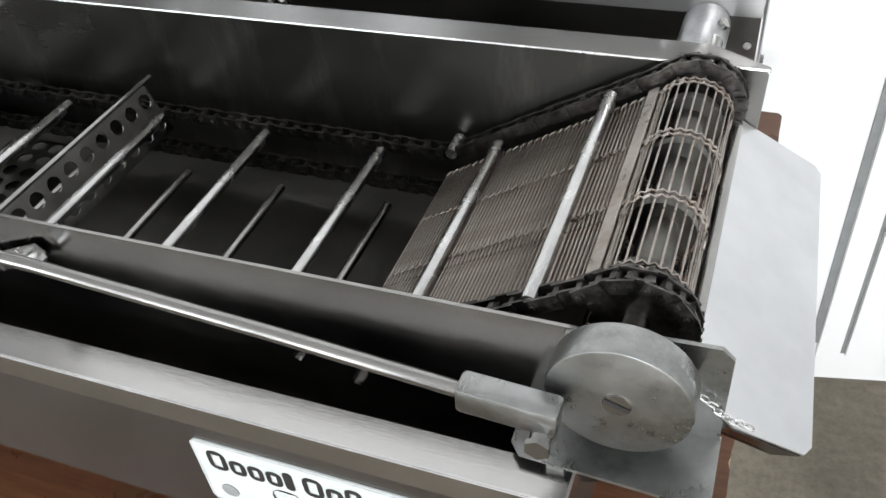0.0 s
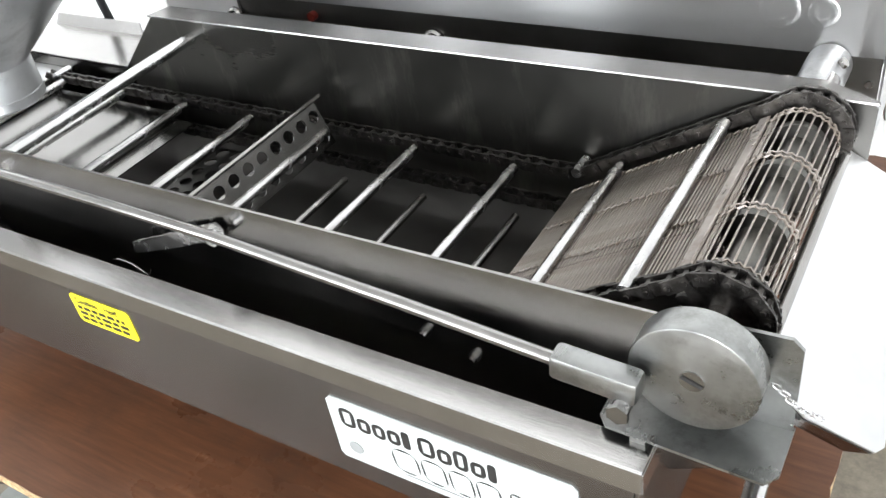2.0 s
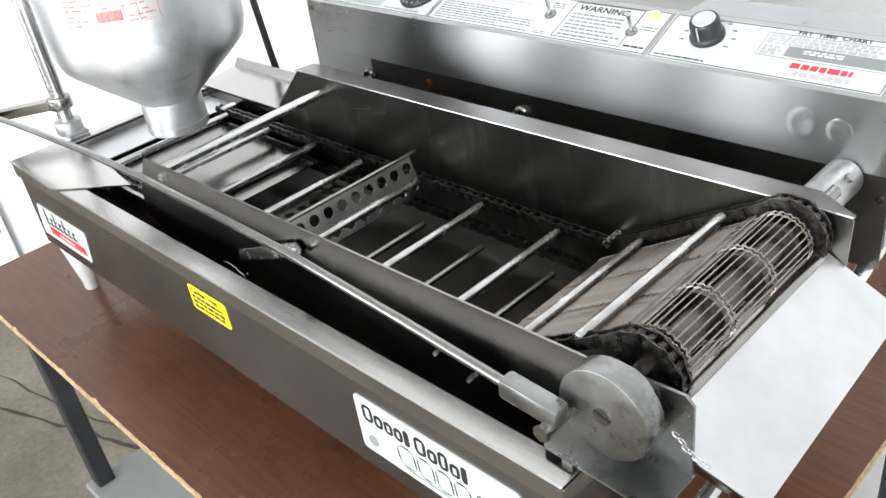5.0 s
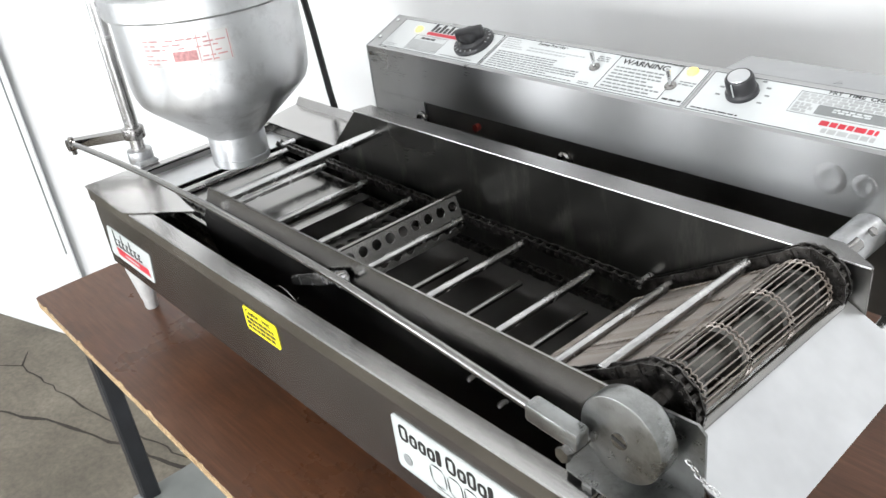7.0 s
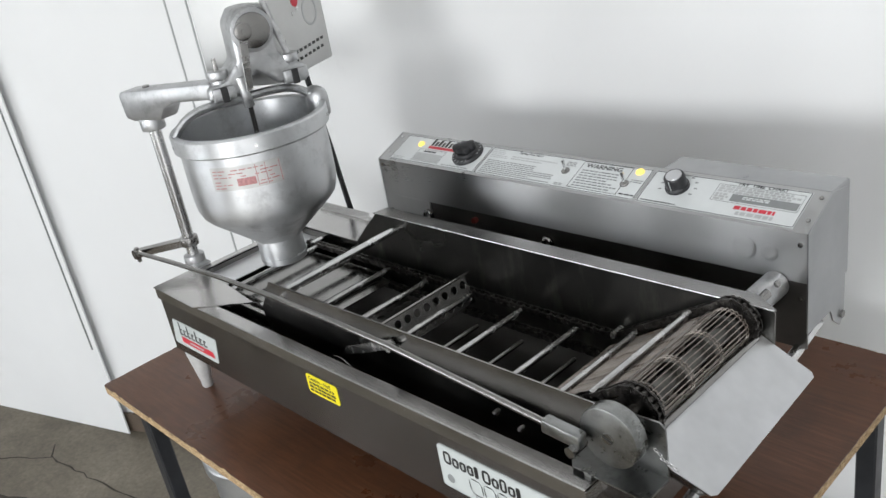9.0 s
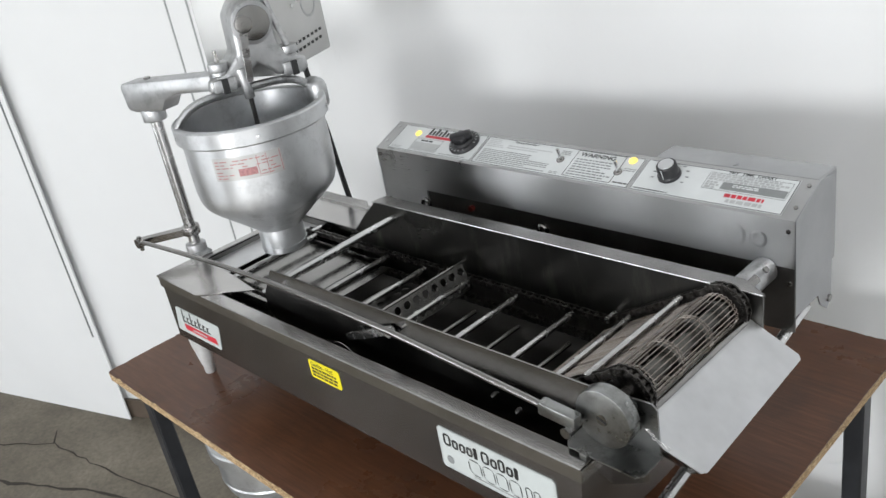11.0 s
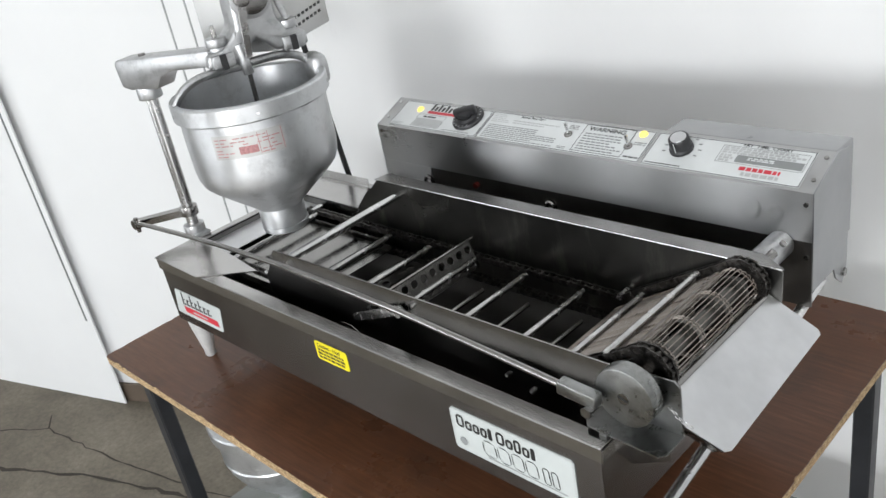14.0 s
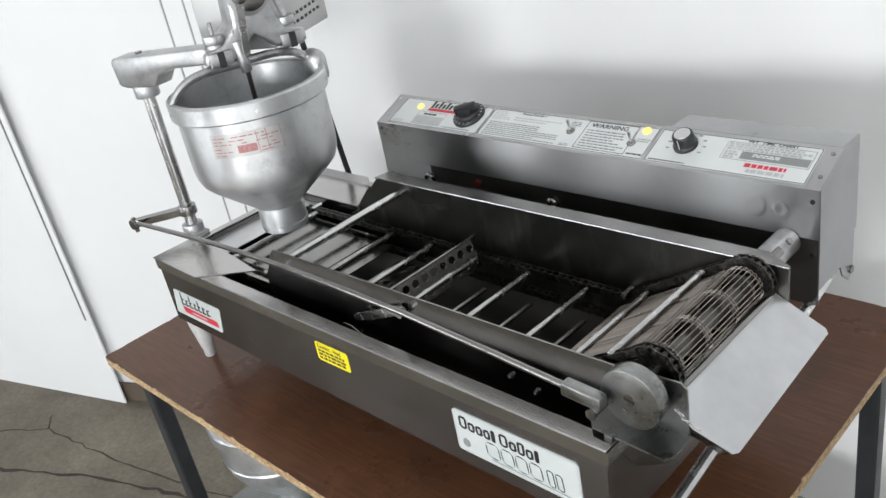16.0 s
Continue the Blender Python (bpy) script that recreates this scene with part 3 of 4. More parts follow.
for x0, x1, z0, z1 in ((0.711, 0.897, 0.9282, 0.9288), (0.711, 0.897, 0.8672, 0.8678), (0.7104, 0.7110, 0.869, 0.927), (0.8968, 0.8974, 0.869, 0.927)):
    s.box(x0, x1, NY - 0.0002, NY, z0, z1)
part("border", s, INK_PALE, name_plate)

# yellow warning sticker
yellow_plate = part("sticker", plate_shape(0.438, 0.511, 0.9065, 0.9385, 0.0, FY - 0.0002, 0.0005, 0.003), YELLOW, fryer, "yellow warning sticker with small black lettering")
words("lettering", "Caution - Hot!", 0.0088, upright(0.4435, FY - 0.0010, 0.9295), INK, yellow_plate, 1.0)
rng = random.Random(3)
s = Shape()
for row, z in enumerate((0.9225, 0.9165, 0.9105)):
    x = 0.443
    while x < 0.498:
        w = rng.uniform(0.004, 0.011)
        s.box(x, min(x + w, 0.506), FY - 0.0010, FY - 0.0007, z, z + 0.0038)
        x += w + 0.0022
part("small_print", s, INK, yellow_plate)

# white maker's badge with a black flourish and a red band
badge = part("badge", plate_shape(0.022, 0.160, 0.861, 0.912, -0.012, FY - 0.0002, 0.0008, 0.003), LABEL_WHITE, fryer, "white badge with a black flourish and red band")
s = Shape()
x = 0.040
for n in range(7):
    h = (0.026, 0.014, 0.025, 0.014, 0.023, 0.014, 0.013)[n]
    z = 0.8845
    s.prism([(x, FY - 0.0012, z), (x + 0.004, FY - 0.0012, z), (x + 0.0065, FY - 0.0012, z + h), (x + 0.0025, FY - 0.0012, z + h)], (0, -0.0003, 0))
    s.prism([(x + 0.003, FY - 0.0012, z), (x + 0.0115, FY - 0.0012, z + 0.001), (x + 0.0120, FY - 0.0012, z + 0.004), (x + 0.004, FY - 0.0012, z + 0.003)], (0, -0.0003, 0))
    s.prism([(x + 0.0045, FY - 0.0012, z + 0.010), (x + 0.0105, FY - 0.0012, z + 0.011), (x + 0.0108, FY - 0.0012, z + 0.0135), (x + 0.005, FY - 0.0012, z + 0.0125)], (0, -0.0003, 0))
    x += 0.0138
part("flourish", s, INK, badge)
part("red_band", Shape().prism([(0.040, FY - 0.0012, 0.8810), (0.150, FY - 0.0012, 0.8810), (0.152, FY - 0.0012, 0.8690), (0.042, FY - 0.0012, 0.8690)], (0, -0.0003, 0)), INK_RED, badge)
part("white_print", Shape().box(0.070, 0.118, FY - 0.0018, FY - 0.00155, 0.8735, 0.8765), LABEL_WHITE, badge)

# ---- the conveyor ----
conveyor = thing("conveyor", (0.65, 0.18, KZ1 - 0.03), "chain conveyor with steel flight bars, set into the fryer kettle", "conveyor")
FP, BP = 0.062, 0.300
AX, AZ = 0.9555, 1.0265
WX, WZ = 0.957, 1.0235
part("side_plate", Shape().prism([(0.262, FP, 0.95), (0.262, FP, 0.972), (0.300, FP, 1.026), (0.985, FP, 1.032), (0.985, FP, 0.93), (0.93, FP, 0.90), (0.30, FP, 0.90)], (0, 0.0022, 0))
     , STEEL_RAIL, conveyor, "long front side plate of grey steel")
part("bracket", Shape().prism([(0.925, FP - 0.0026, 0.974), (0.925, FP - 0.0026, 1.030), (0.945, FP - 0.0026, 1.038), (0.998, FP - 0.0026, 1.040), (1.004, FP - 0.0026, 1.034), (1.004, FP - 0.0026, 0.974)], (0, 0.0024, 0))
     .prism([(0.905, 0.030, 0.9725), (0.911, 0.023, 0.9725), (0.999, 0.019, 0.9725), (1.005, 0.027, 0.9725), (1.005, FP, 0.9725), (0.905, FP, 0.9725)], (0, 0, 0.002)), ZINC, conveyor, "zinc-plated angle bracket carrying the crank disc")
part("bracket_support", Shape().box(0.925, 0.934, 0.024, 0.060, KZ1 + 0.0016, 0.9724), ZINC, conveyor)
part("back_plate", Shape().prism([(0.225, BP, 0.955), (0.225, BP, 0.985), (0.285, BP, 1.0415), (0.995, BP, 1.043), (0.997, BP, 1.040), (0.995, BP, 0.972), (0.90, BP, 0.90), (0.225, BP, 0.90)], (0, 0.0022, 0)), STEEL_OILY, conveyor, "dark oily back plate")
part("back_rail", Shape().prism([(0.283, BP - 0.002, 1.0425), (0.998, BP - 0.002, 1.0440), (0.997, BP + 0.003, 1.0435), (0.958, BP + 0.031, 1.0405), (0.283, BP + 0.031, 1.0395)], (0, 0, 0.0016)), STEEL_RAIL, conveyor, "folded grey top edge of the back plate")
# bright rod put in for the highlight along the rail's folded edge
part("rail_glint", Shape().tube((0.284, BP - 0.002, 1.0438), (0.997, BP - 0.002, 1.0453), 0.0009, 8), STEEL_BRIGHT, conveyor)
part("cross_bar", Shape().tube((0.338, FP + 0.002, 1.020), (0.338, BP, 1.024), 0.0062, 20), STEEL_BRIGHT, conveyor, "polished cross bar")
part("bar_nut", Shape().tube((0.338, FP - 0.004, 1.012), (0.338, FP, 1.012), 0.0055, 6), STEEL_BRIGHT, conveyor)

# polished flight bars on the upper run, and duller ones under it
bar_mesh = Shape().tube((0, FP + 0.014, 0), (0, BP - 0.026, 0), 0.0047, 16, bevel=0.0012).mesh("flight_bar")
bar_mesh.materials.append(STEEL_BAR)
dull_mesh = Shape().tube((0, FP + 0.014, 0), (0, BP - 0.055, 0), 0.0036, 12).mesh("flight_bar_dull")
dull_mesh.materials.append(STEEL_RAIL)


def flight(x, z, mesh):
    ob = part("flight_bar", mesh, None, conveyor)
    ob.location = (x, 0, z)
    return ob


RUN = 0.956
for x in (0.120, 0.225, 0.325, 0.421, 0.519, 0.622, 0.725):
    flight(x, RUN, bar_mesh)
flight(0.822, 0.977, bar_mesh)
flight(0.902, 1.029, bar_mesh)
for x in (0.368, 0.458, 0.555, 0.644, 0.738):
    flight(x, 0.926, dull_mesh)


def chain(y, name_label):
    """A roller chain along the run, up the slope and round the sprocket."""
    route = []
    x = 0.085
    while x < 0.782:
        route.append((x, RUN))
        x += 0.0127
    for k in range(0, 13):
        route.append((0.787 + 0.147 * k / 12.5, RUN + 0.004 + 0.084 * k / 12.5))
    for k in range(0, 15):
        a = radians(131 - k * 17)
        route.append((AX + 0.0275 * math.cos(a), AZ + 0.0275 * math.sin(a)))
    x = 0.925
    while x > 0.085:
        route.append((x, 0.918 + 0.085 * max(0.0, (x - 0.79) / 0.135)))
        x -= 0.0127
    route += [(0.077, 0.925), (0.074, 0.937), (0.077, 0.949), (0.085, RUN)]
    s = Shape()
    for n, ((ax, az), (bx, bz)) in enumerate(zip(route, route[1:])):
        w = 0.0052 if n % 2 else 0.0036
        turn = Matrix.Translation((ax, y, az)) @ Matrix.Rotation(-math.atan2(bz - az, bx - ax), 4, "Y")
        ln = math.hypot(bx - ax, bz - az)
        for side in (-w, w):
            s.box(-0.003, ln + 0.003, side - 0.0007, side + 0.0007, -0.0045, 0.0045, 0.0, turn)
        s.tube((ax, y - 0.0062, az), (ax, y + 0.0062, az), 0.0034, 7)
    for ax, az in route:
        s.tube((ax, y - 0.0075, az), (ax, y + 0.0075, az), 0.0017, 6)
    return part("chain", s, CHAIN, conveyor, name_label)


chain(FP + 0.018, "greasy black roller chain")
chain(BP - 0.016, "greasy black roller chain")
for y in (FP + 0.018, BP - 0.016):
    teeth = []
    for k in range(56):
        a, r = k * math.tau / 56, (0.019, 0.0225, 0.0245, 0.0225)[k % 4]
        teeth.append((AX + r * math.cos(a), y - 0.0016, AZ + r * math.sin(a)))
    s = Shape().prism(teeth, (0, 0.0032, 0))
    part("sprocket", s, CHAIN, conveyor)
for x in (0.782, 0.105):
    part("guide_pin", Shape().tube((x, BP - 0.002, RUN + 0.004), (x, BP - 0.024, RUN + 0.004), 0.0045, 12), STEEL_BRIGHT, conveyor)
part("drive_shaft", Shape().tube((AX, FP - 0.004, AZ), (AX, BP + 0.06, AZ), 0.0075, 18), STEEL_RAIL, conveyor)
# wire drum at the discharge end: long wires, bands with loops and an inner core
DY0, DY1, DR = FP + 0.030, BP - 0.030, 0.0235
WIRES = 25
wire_mesh = Shape().tube((0, DY0, 0), (0, DY1, 0), 0.00068, 6).mesh("wire")
wire_mesh.materials.append(WIRE)
for k in range(WIRES):
    a = k * math.tau / WIRES
    part("drum_wire", wire_mesh, None, conveyor).location = (AX + DR * math.cos(a), 0, AZ + DR * math.sin(a))
for f in (0.01, 0.335, 0.665, 0.99):
    yy = DY0 + (DY1 - DY0) * f
    for shift in (-0.0022, 0.0022):
        pts = []
        for k in range(2 * WIRES + 1):
            a = k * math.tau / WIRES / 2
            pts.append((AX + (DR + 0.0008) * math.cos(a), yy + shift + (0.0013 if k % 2 else -0.0013), AZ + (DR + 0.0008) * math.sin(a)))
        part("drum_band", Shape().path(pts, 0.0009, 5), WIRE, conveyor)
core = [(0.0, DY0 - 0.006), (0.011, DY0 - 0.006)]
for f in (0.06, 0.34, 0.66, 0.94):
    yy = DY0 + (DY1 - DY0) * f
    core += [(0.011, yy - 0.004), (0.0195, yy - 0.003), (0.0195, yy + 0.003), (0.011, yy + 0.004)]
core += [(0.011, DY1 + 0.006), (0.0, DY1 + 0.006)]
part("drum_core", Shape().lathe(core, 28, Matrix.Translation((AX, 0, AZ)) @ Matrix.Rotation(radians(-90), 4, "X")), STEEL_OILY, conveyor, "dark worn drum core")
# wire belt that climbs from the kettle to the drum
BX0, BZ0, BX1, BZ1 = 0.782, 0.947, 0.938, 1.0415
count = 58
for k in range(count + 1):
    f = k / count
    part("belt_wire", wire_mesh, None, conveyor).location = (BX0 + (BX1 - BX0) * f, 0, BZ0 + (BZ1 - BZ0) * f)
for f in (0.02, 0.335, 0.665, 0.98):
    yy = DY0 + (DY1 - DY0) * f
    pts = []
    for j in range(count + 1):
        g = j / count
        pts.append((BX0 + (BX1 - BX0) * g, yy + (0.0016 if j % 2 else -0.0016), BZ0 + (BZ1 - BZ0) * g + 0.0006))
    part("belt_band", Shape().path(pts, 0.0011, 5), WIRE, conveyor)
turn = Matrix.Translation((BX0, 0, BZ0)) @ Matrix.Rotation(-math.atan2(BZ1 - BZ0, BX1 - BX0), 4, "Y")
part("belt_bed", Shape().box(0.040, 0.172, DY0 - 0.002, DY1 + 0.002, -0.0065, -0.0050, 0.0, turn), BELT_BED, conveyor, "brown sheet under the belt wires")
part("edge_strip", Shape().box(0.170, 0.178, DY0 - 0.002, DY1 + 0.002, 0.0012, 0.0026, 0.0005, turn), WIRE, conveyor, "pale strip beside the drum")

# perforated turner standing on edge, hinged on a bar
def perforated(name, x0, z0, x1, z1, y0, y1, rows, cols, r, label, material):
    """A sheet between two edges, with rows of round holes cut through it."""
    s = Shape()
    a, b = Vector((x0, 0, z0)), Vector((x1, 0, z1))
    up, length = (b - a).normalized(), (b - a).length
    n = up.cross(Vector((0, 1, 0))) * 0.0007
    cell_u, cell_v = (y1 - y0) / cols, length / rows
    seg = 16
    for i in range(cols):
        for j in range(rows):
            cy, cv = y0 + (i + 0.5) * cell_u, (j + 0.5) * cell_v
            for side in (-1, 1):
                inner, outer = [], []
                for k in range(seg):
                    t = k * math.tau / seg
                    c, d = math.cos(t), math.sin(t)
                    inner.append(s.bm.verts.new(a + up * (cv + r * d) + Vector((0, cy + r * c, 0)) + n * side))
                    m = max(abs(c), abs(d))
                    outer.append(s.bm.verts.new(a + up * (cv + d / m * cell_v / 2) + Vector((0, cy + c / m * cell_u / 2, 0)) + n * side))
                for k in range(seg):
                    s.bm.faces.new((inner[k], inner[(k + 1) % seg], outer[(k + 1) % seg], outer[k]))
                if side < 0:
                    under = inner
            for k in range(seg):
                s.bm.faces.new((under[k], under[(k + 1) % seg], inner[(k + 1) % seg], inner[k]))
    bmesh.ops.remove_doubles(s.bm, verts=list(s.bm.verts), dist=1e-5)
    return part(name, s, material, conveyor, label, 20)


perforated("turner_plate", 0.5235, 0.943, 0.5075, 0.984, FP + 0.022, BP - 0.022, 2, 10, 0.0064, "perforated turner plate standing on edge", STEEL_RAIL)
part("turner_bar", Shape().tube((0.507, FP + 0.012, 0.986), (0.507, BP - 0.012, 0.986), 0.0022, 12), STEEL_RAIL, conveyor)
# drop plate under the feed end and its folded front edge
part("drop_plate", Shape().box(0.10, 0.285, FP + 0.016, BP - 0.02, 0.9385, 0.940, 0.0004).box(0.284, 0.2855, FP + 0.016, BP - 0.02, 0.925, 0.940), STEEL_RAIL, conveyor, "grey sheet steel drop plate")
part("drop_plate_lip", Shape().box(0.296, 0.320, FP + 0.016, BP - 0.02, 0.928, 0.9295), STEEL_RAIL, conveyor)
perforated("turner_plate", 0.335, 0.905, 0.395, 0.905, FP + 0.022, BP - 0.022, 3, 10, 0.0070, "second perforated plate lying low in the oil", STEEL_OILY)

# discharge chute
chute = part("chute", Shape().prism([(0.978, 0.064, 1.010), (0.978, 0.297, 1.010), (1.036, 0.307, 0.9705), (1.0405, 0.302, 0.9675), (1.0475, 0.076, 0.963), (1.044, 0.069, 0.965), (1.009, 0.0575, 0.989)], (0.0009, 0, 0.0009)), STEEL_CHUTE, conveyor, "bare sheet steel discharge chute")
part("chute_flange", Shape().prism([(0.985, 0.0640, 1.004), (1.009, 0.0570, 0.988), (1.043, 0.0685, 0.9645), (1.030, 0.0705, 0.958), (0.985, 0.064, 0.980)], (0, 0.0012, 0)), STEEL_RAIL, chute)
part("chute_roller", Shape().tube((0.983, DY0 - 0.012, 1.0135), (0.983, DY1 + 0.012, 1.0135), 0.0038, 14), STEEL_RAIL, conveyor, "thin roller beside the drum")
# crank disc, its slotted screw, the connecting block and the long rod
crank = part("crank_disc", Shape().tube((WX, 0.029, WZ), (WX, 0.048, WZ), 0.0345, 64, bevel=0.0014).tube((WX, 0.048, WZ), (WX, 0.0588, WZ), 0.022, 32), ZINC, conveyor, "zinc-plated crank disc")
part("disc_screw", Shape().tube((WX, 0.0282, WZ), (WX, 0.0295, WZ), 0.0068, 20), STEEL_RAIL, crank)
part("screw_slot", Shape().box(-0.0062, 0.0062, 0.0276, 0.0281, -0.0012, 0.0012, 0.0, Matrix.Translation((WX, 0, WZ)) @ Matrix.Rotation(radians(20), 4, "Y")), INK, crank)
m = Matrix.Translation((0.884, 0.0185, 1.0215)) @ Matrix.Rotation(radians(4), 4, "Y")
part("connecting_block", Shape().box(0.0, 0.050, -0.0075, 0.0075, -0.0085, 0.0085, 0.003, m, 2), ZINC, crank)
part("block_bolt", Shape().tube((0.926, 0.006, 1.009), (0.926, 0.030, 1.009), 0.0052, 18).tube((0.926, 0.004, 1.009), (0.926, 0.007, 1.009), 0.0066, 6), STEEL_RAIL, crank)
part("push_rod", Shape().path([(-0.098, 0.030, 1.007), (0.06, 0.030, 1.019), (0.21, 0.030, 1.028), (0.368, 0.030, 1.032), (0.50, 0.030, 1.031), (0.623, 0.030, 1.028), (0.78, 0.024, 1.024), (0.887, 0.0185, 1.0215)], 0.0042, 14), STEEL_RAIL, conveyor, "long thin push rod")
# turner crank on the front plate
part("turner_crank", Shape().prism([(0.598, FP - 0.006, 1.008), (0.592, FP - 0.006, 1.014), (0.490, FP - 0.012, 0.974), (0.488, FP - 0.012, 0.962), (0.540, FP - 0.008, 0.979), (0.588, FP - 0.006, 0.998)], (0, 0.0025, 0)), STEEL_BAR, conveyor, "small bent steel crank")
part("crank_nut", Shape().tube((0.594, FP - 0.0155, 1.006), (0.594, FP - 0.006, 1.006), 0.0062, 14).tube((0.586, FP - 0.010, 1.002), (0.586, FP - 0.004, 1.002), 0.0078, 6), STEEL_BRIGHT, conveyor, "bright nut")
part("wire_clip", Shape().path([(0.470, 0.040, 0.958), (0.486, 0.036, 0.966), (0.502, 0.035, 0.966), (0.516, 0.036, 0.958), (0.522, 0.036, 0.965)], 0.0007, 6), STEEL_RAIL, conveyor)
for x, z in ((0.765, 0.962), (0.802, 0.952)):
    part("plate_bolt", Shape().tube((x, FP - 0.004, z), (x, FP, z), 0.0042, 6).tube((x, FP - 0.006, z), (x, FP - 0.004, z), 0.0024, 10), STEEL_RAIL, conveyor)
# short safety chain and its hook between bracket and chute
s = Shape()
for k in range(7):
    c = Vector((0.994 + k * 0.0036, FP - 0.006 + (k % 2) * 0.001, 1.008 - k * 0.0022 - 0.004 * math.sin(k / 6 * math.pi)))
    turn = Matrix.Translation(c) @ Matrix.Rotation(radians(25), 4, "Y") @ Matrix.Rotation(radians(90 * (k % 2)), 4, "X")
    pts = [turn @ Vector((0.0030 * math.cos(t * math.tau / 10), 0.0017 * math.sin(t * math.tau / 10), 0)) for t in range(11)]
    s.path(pts, 0.0006, 5)
part("safety_chain", s, STEEL_BRIGHT, conveyor, "short chain and hook")
part("motor_coupling", Shape().tube((0.947, BP + 0.040, 1.0185), (0.947, 0.404, 1.0185), 0.0175, 40, bevel=0.0015).tube((0.947, BP + 0.012, 1.0185), (0.947, BP + 0.040, 1.0185), 0.0160, 32), ALUMINIUM, conveyor, "thick shaft coupling with a set screw")
part("set_screw", Shape().tube((0.9585, 0.380, 1.0300), (0.9618, 0.380, 1.0333), 0.0042, 14), STEEL_RAIL, conveyor)

# ---- the control box ----
box = thing("control_box", (0.6, 0.46, 0.96), "stainless control box with a printed panel, behind the fryer kettle", "control panel")
CX0, CX1, CY0, CYB = 0.190, 0.988, 0.405, 0.474
CZ0, CZL, CZF, CZB = 0.960, 1.026, 1.0935, 1.1215


def top_z(y):
    return CZF + (CZB - CZF) * (y - CY0) / (CYB - CY0)


part("housing", Shape().prism([(CX0, CY0, CZL), (CX0, CY0, CZF), (CX0, CYB, CZB), (CX0, CYB + 0.004, CZL)], (CX1 - CX0 - 0.002, 0, 0)).box(CX0, CX0 + 0.118, CY0, CYB, CZ0, CZL - 0.0002), STEEL_Z, box, "brushed stainless housing")
# dark colour stands in for the shaded gap below the housing
part("recess_plate", Shape().box(CX0 + 0.1185, CX1 - 0.003, CY0 + 0.003, CY0 + 0.006, CZ0 - 0.03, CZL - 0.0005), STEEL_INNER, box, "recessed plate under the housing, darkened for shade")
part("end_cap", Shape().prism([(CX1 - 0.0018, CY0 - 0.001, CZ0 - 0.004), (CX1 - 0.0018, CY0 - 0.001, CZF + 0.0005), (CX1 - 0.0018, CYB, CZB + 0.001), (CX1 - 0.0018, 0.512, CZB - 0.006), (CX1 - 0.0018, 0.512, 0.935), (CX1 - 0.0018, 0.500, 0.920), (CX1 - 0.0018, 0.478, 0.938), (CX1 - 0.0018, 0.470, CZ0 - 0.004)], (0.0018, 0, 0)), STEEL_END, box, "pale end plate")
part("end_cap", Shape().prism([(CX0 - 0.0016, CY0 - 0.001, CZ0), (CX0 - 0.0016, CY0 - 0.001, CZF + 0.0005), (CX0 - 0.0016, CYB, CZB + 0.001), (CX0 - 0.0016, CYB, CZ0)], (0.0015, 0, 0)), STEEL_CHUTE, box)
part("rear_housing", Shape().box(0.742, 0.984, CYB + 0.0045, 0.531, 0.985, 1.1195, 0.002), STEEL_END, box, "deeper rear housing")
for p in ((CX1 - 0.010, CY0, 1.078), (CX0 + 0.008, CY0, 1.083), (CX0 + 0.012, CY0, 0.995), (CX1 - 0.010, CY0 + 0.003, 1.002)):
    part("screw", Shape().tube((p[0], p[1] - 0.002, p[2]), (p[0], p[1], p[2]), 0.0032, 12), STEEL_RAIL, box)
for y in (0.425, 0.462):
    part("screw", Shape().tube((CX1 - 0.010, y, top_z(y)), (CX1 - 0.010, y - 0.0007, top_z(y) + 0.0018), 0.0028, 12), STEEL_RAIL, box)
    part("screw", Shape().tube((CX0 + 0.010, y, top_z(y)), (CX0 + 0.010, y - 0.0007, top_z(y) + 0.0018), 0.0028, 12), STEEL_BRIGHT, box)
part("screw", Shape().tube((CX1, 0.503, 0.936), (CX1 + 0.003, 0.503, 0.936), 0.0055, 14), STEEL_RAIL, box)
for x, y, z in ((0.302, CY0, 1.000), (0.572, CY0 + 0.003, 0.998)):
    part("grommet", Shape().lathe([(0.006, 0), (0.0115, 0), (0.0115, 0.004), (0.009, 0.006), (0.006, 0.004), (0.006, 0)], 24, Matrix.Translation((x, y, z)) @ Matrix.Rotation(radians(90), 4, "X")), STEEL_RAIL, box, "round cable grommet")
part("indicator", Shape().tube((0.417, CY0 - 0.004, 1.010), (0.417, CY0 + 0.003, 1.010), 0.0052, 16), plain("dark_red_lens", (0.10, 0.012, 0.008), 0.3), box, "small dark red indicator")
# dents in the face
for x, r in ((0.905, 0.016), (0.938, 0.012)):
    part("dent", Shape().lathe([(0, 0.0001), (r * 0.5, 0.00025), (r * 0.8, 0.0004), (r, 0.0001)], 24, Matrix.Translation((x, CY0 - 0.0002, 1.060)) @ Matrix.Rotation(radians(90), 4, "X")), STEEL_Z, box)

SLOPE = math.atan2(CZB - CZF, CYB - CY0)


def panel(x, y, lift=0.0):
    """A pose on the sloping printed panel: x along it, y up it."""
    yy = CY0 + y * math.cos(SLOPE)
    return Matrix.Translation((x, yy, top_z(yy))) @ Matrix.Rotation(SLOPE, 4, "X") @ Matrix.Translation((0, 0, lift))


def film(name, x0, x1, y0, y1, material, parent, lift, thick=0.0003, label=""):
    s = Shape().box(0, x1 - x0, 0, y1 - y0, 0, thick, 0.0, panel(x0, y0, lift))
    return part(name, s, material, parent, label)


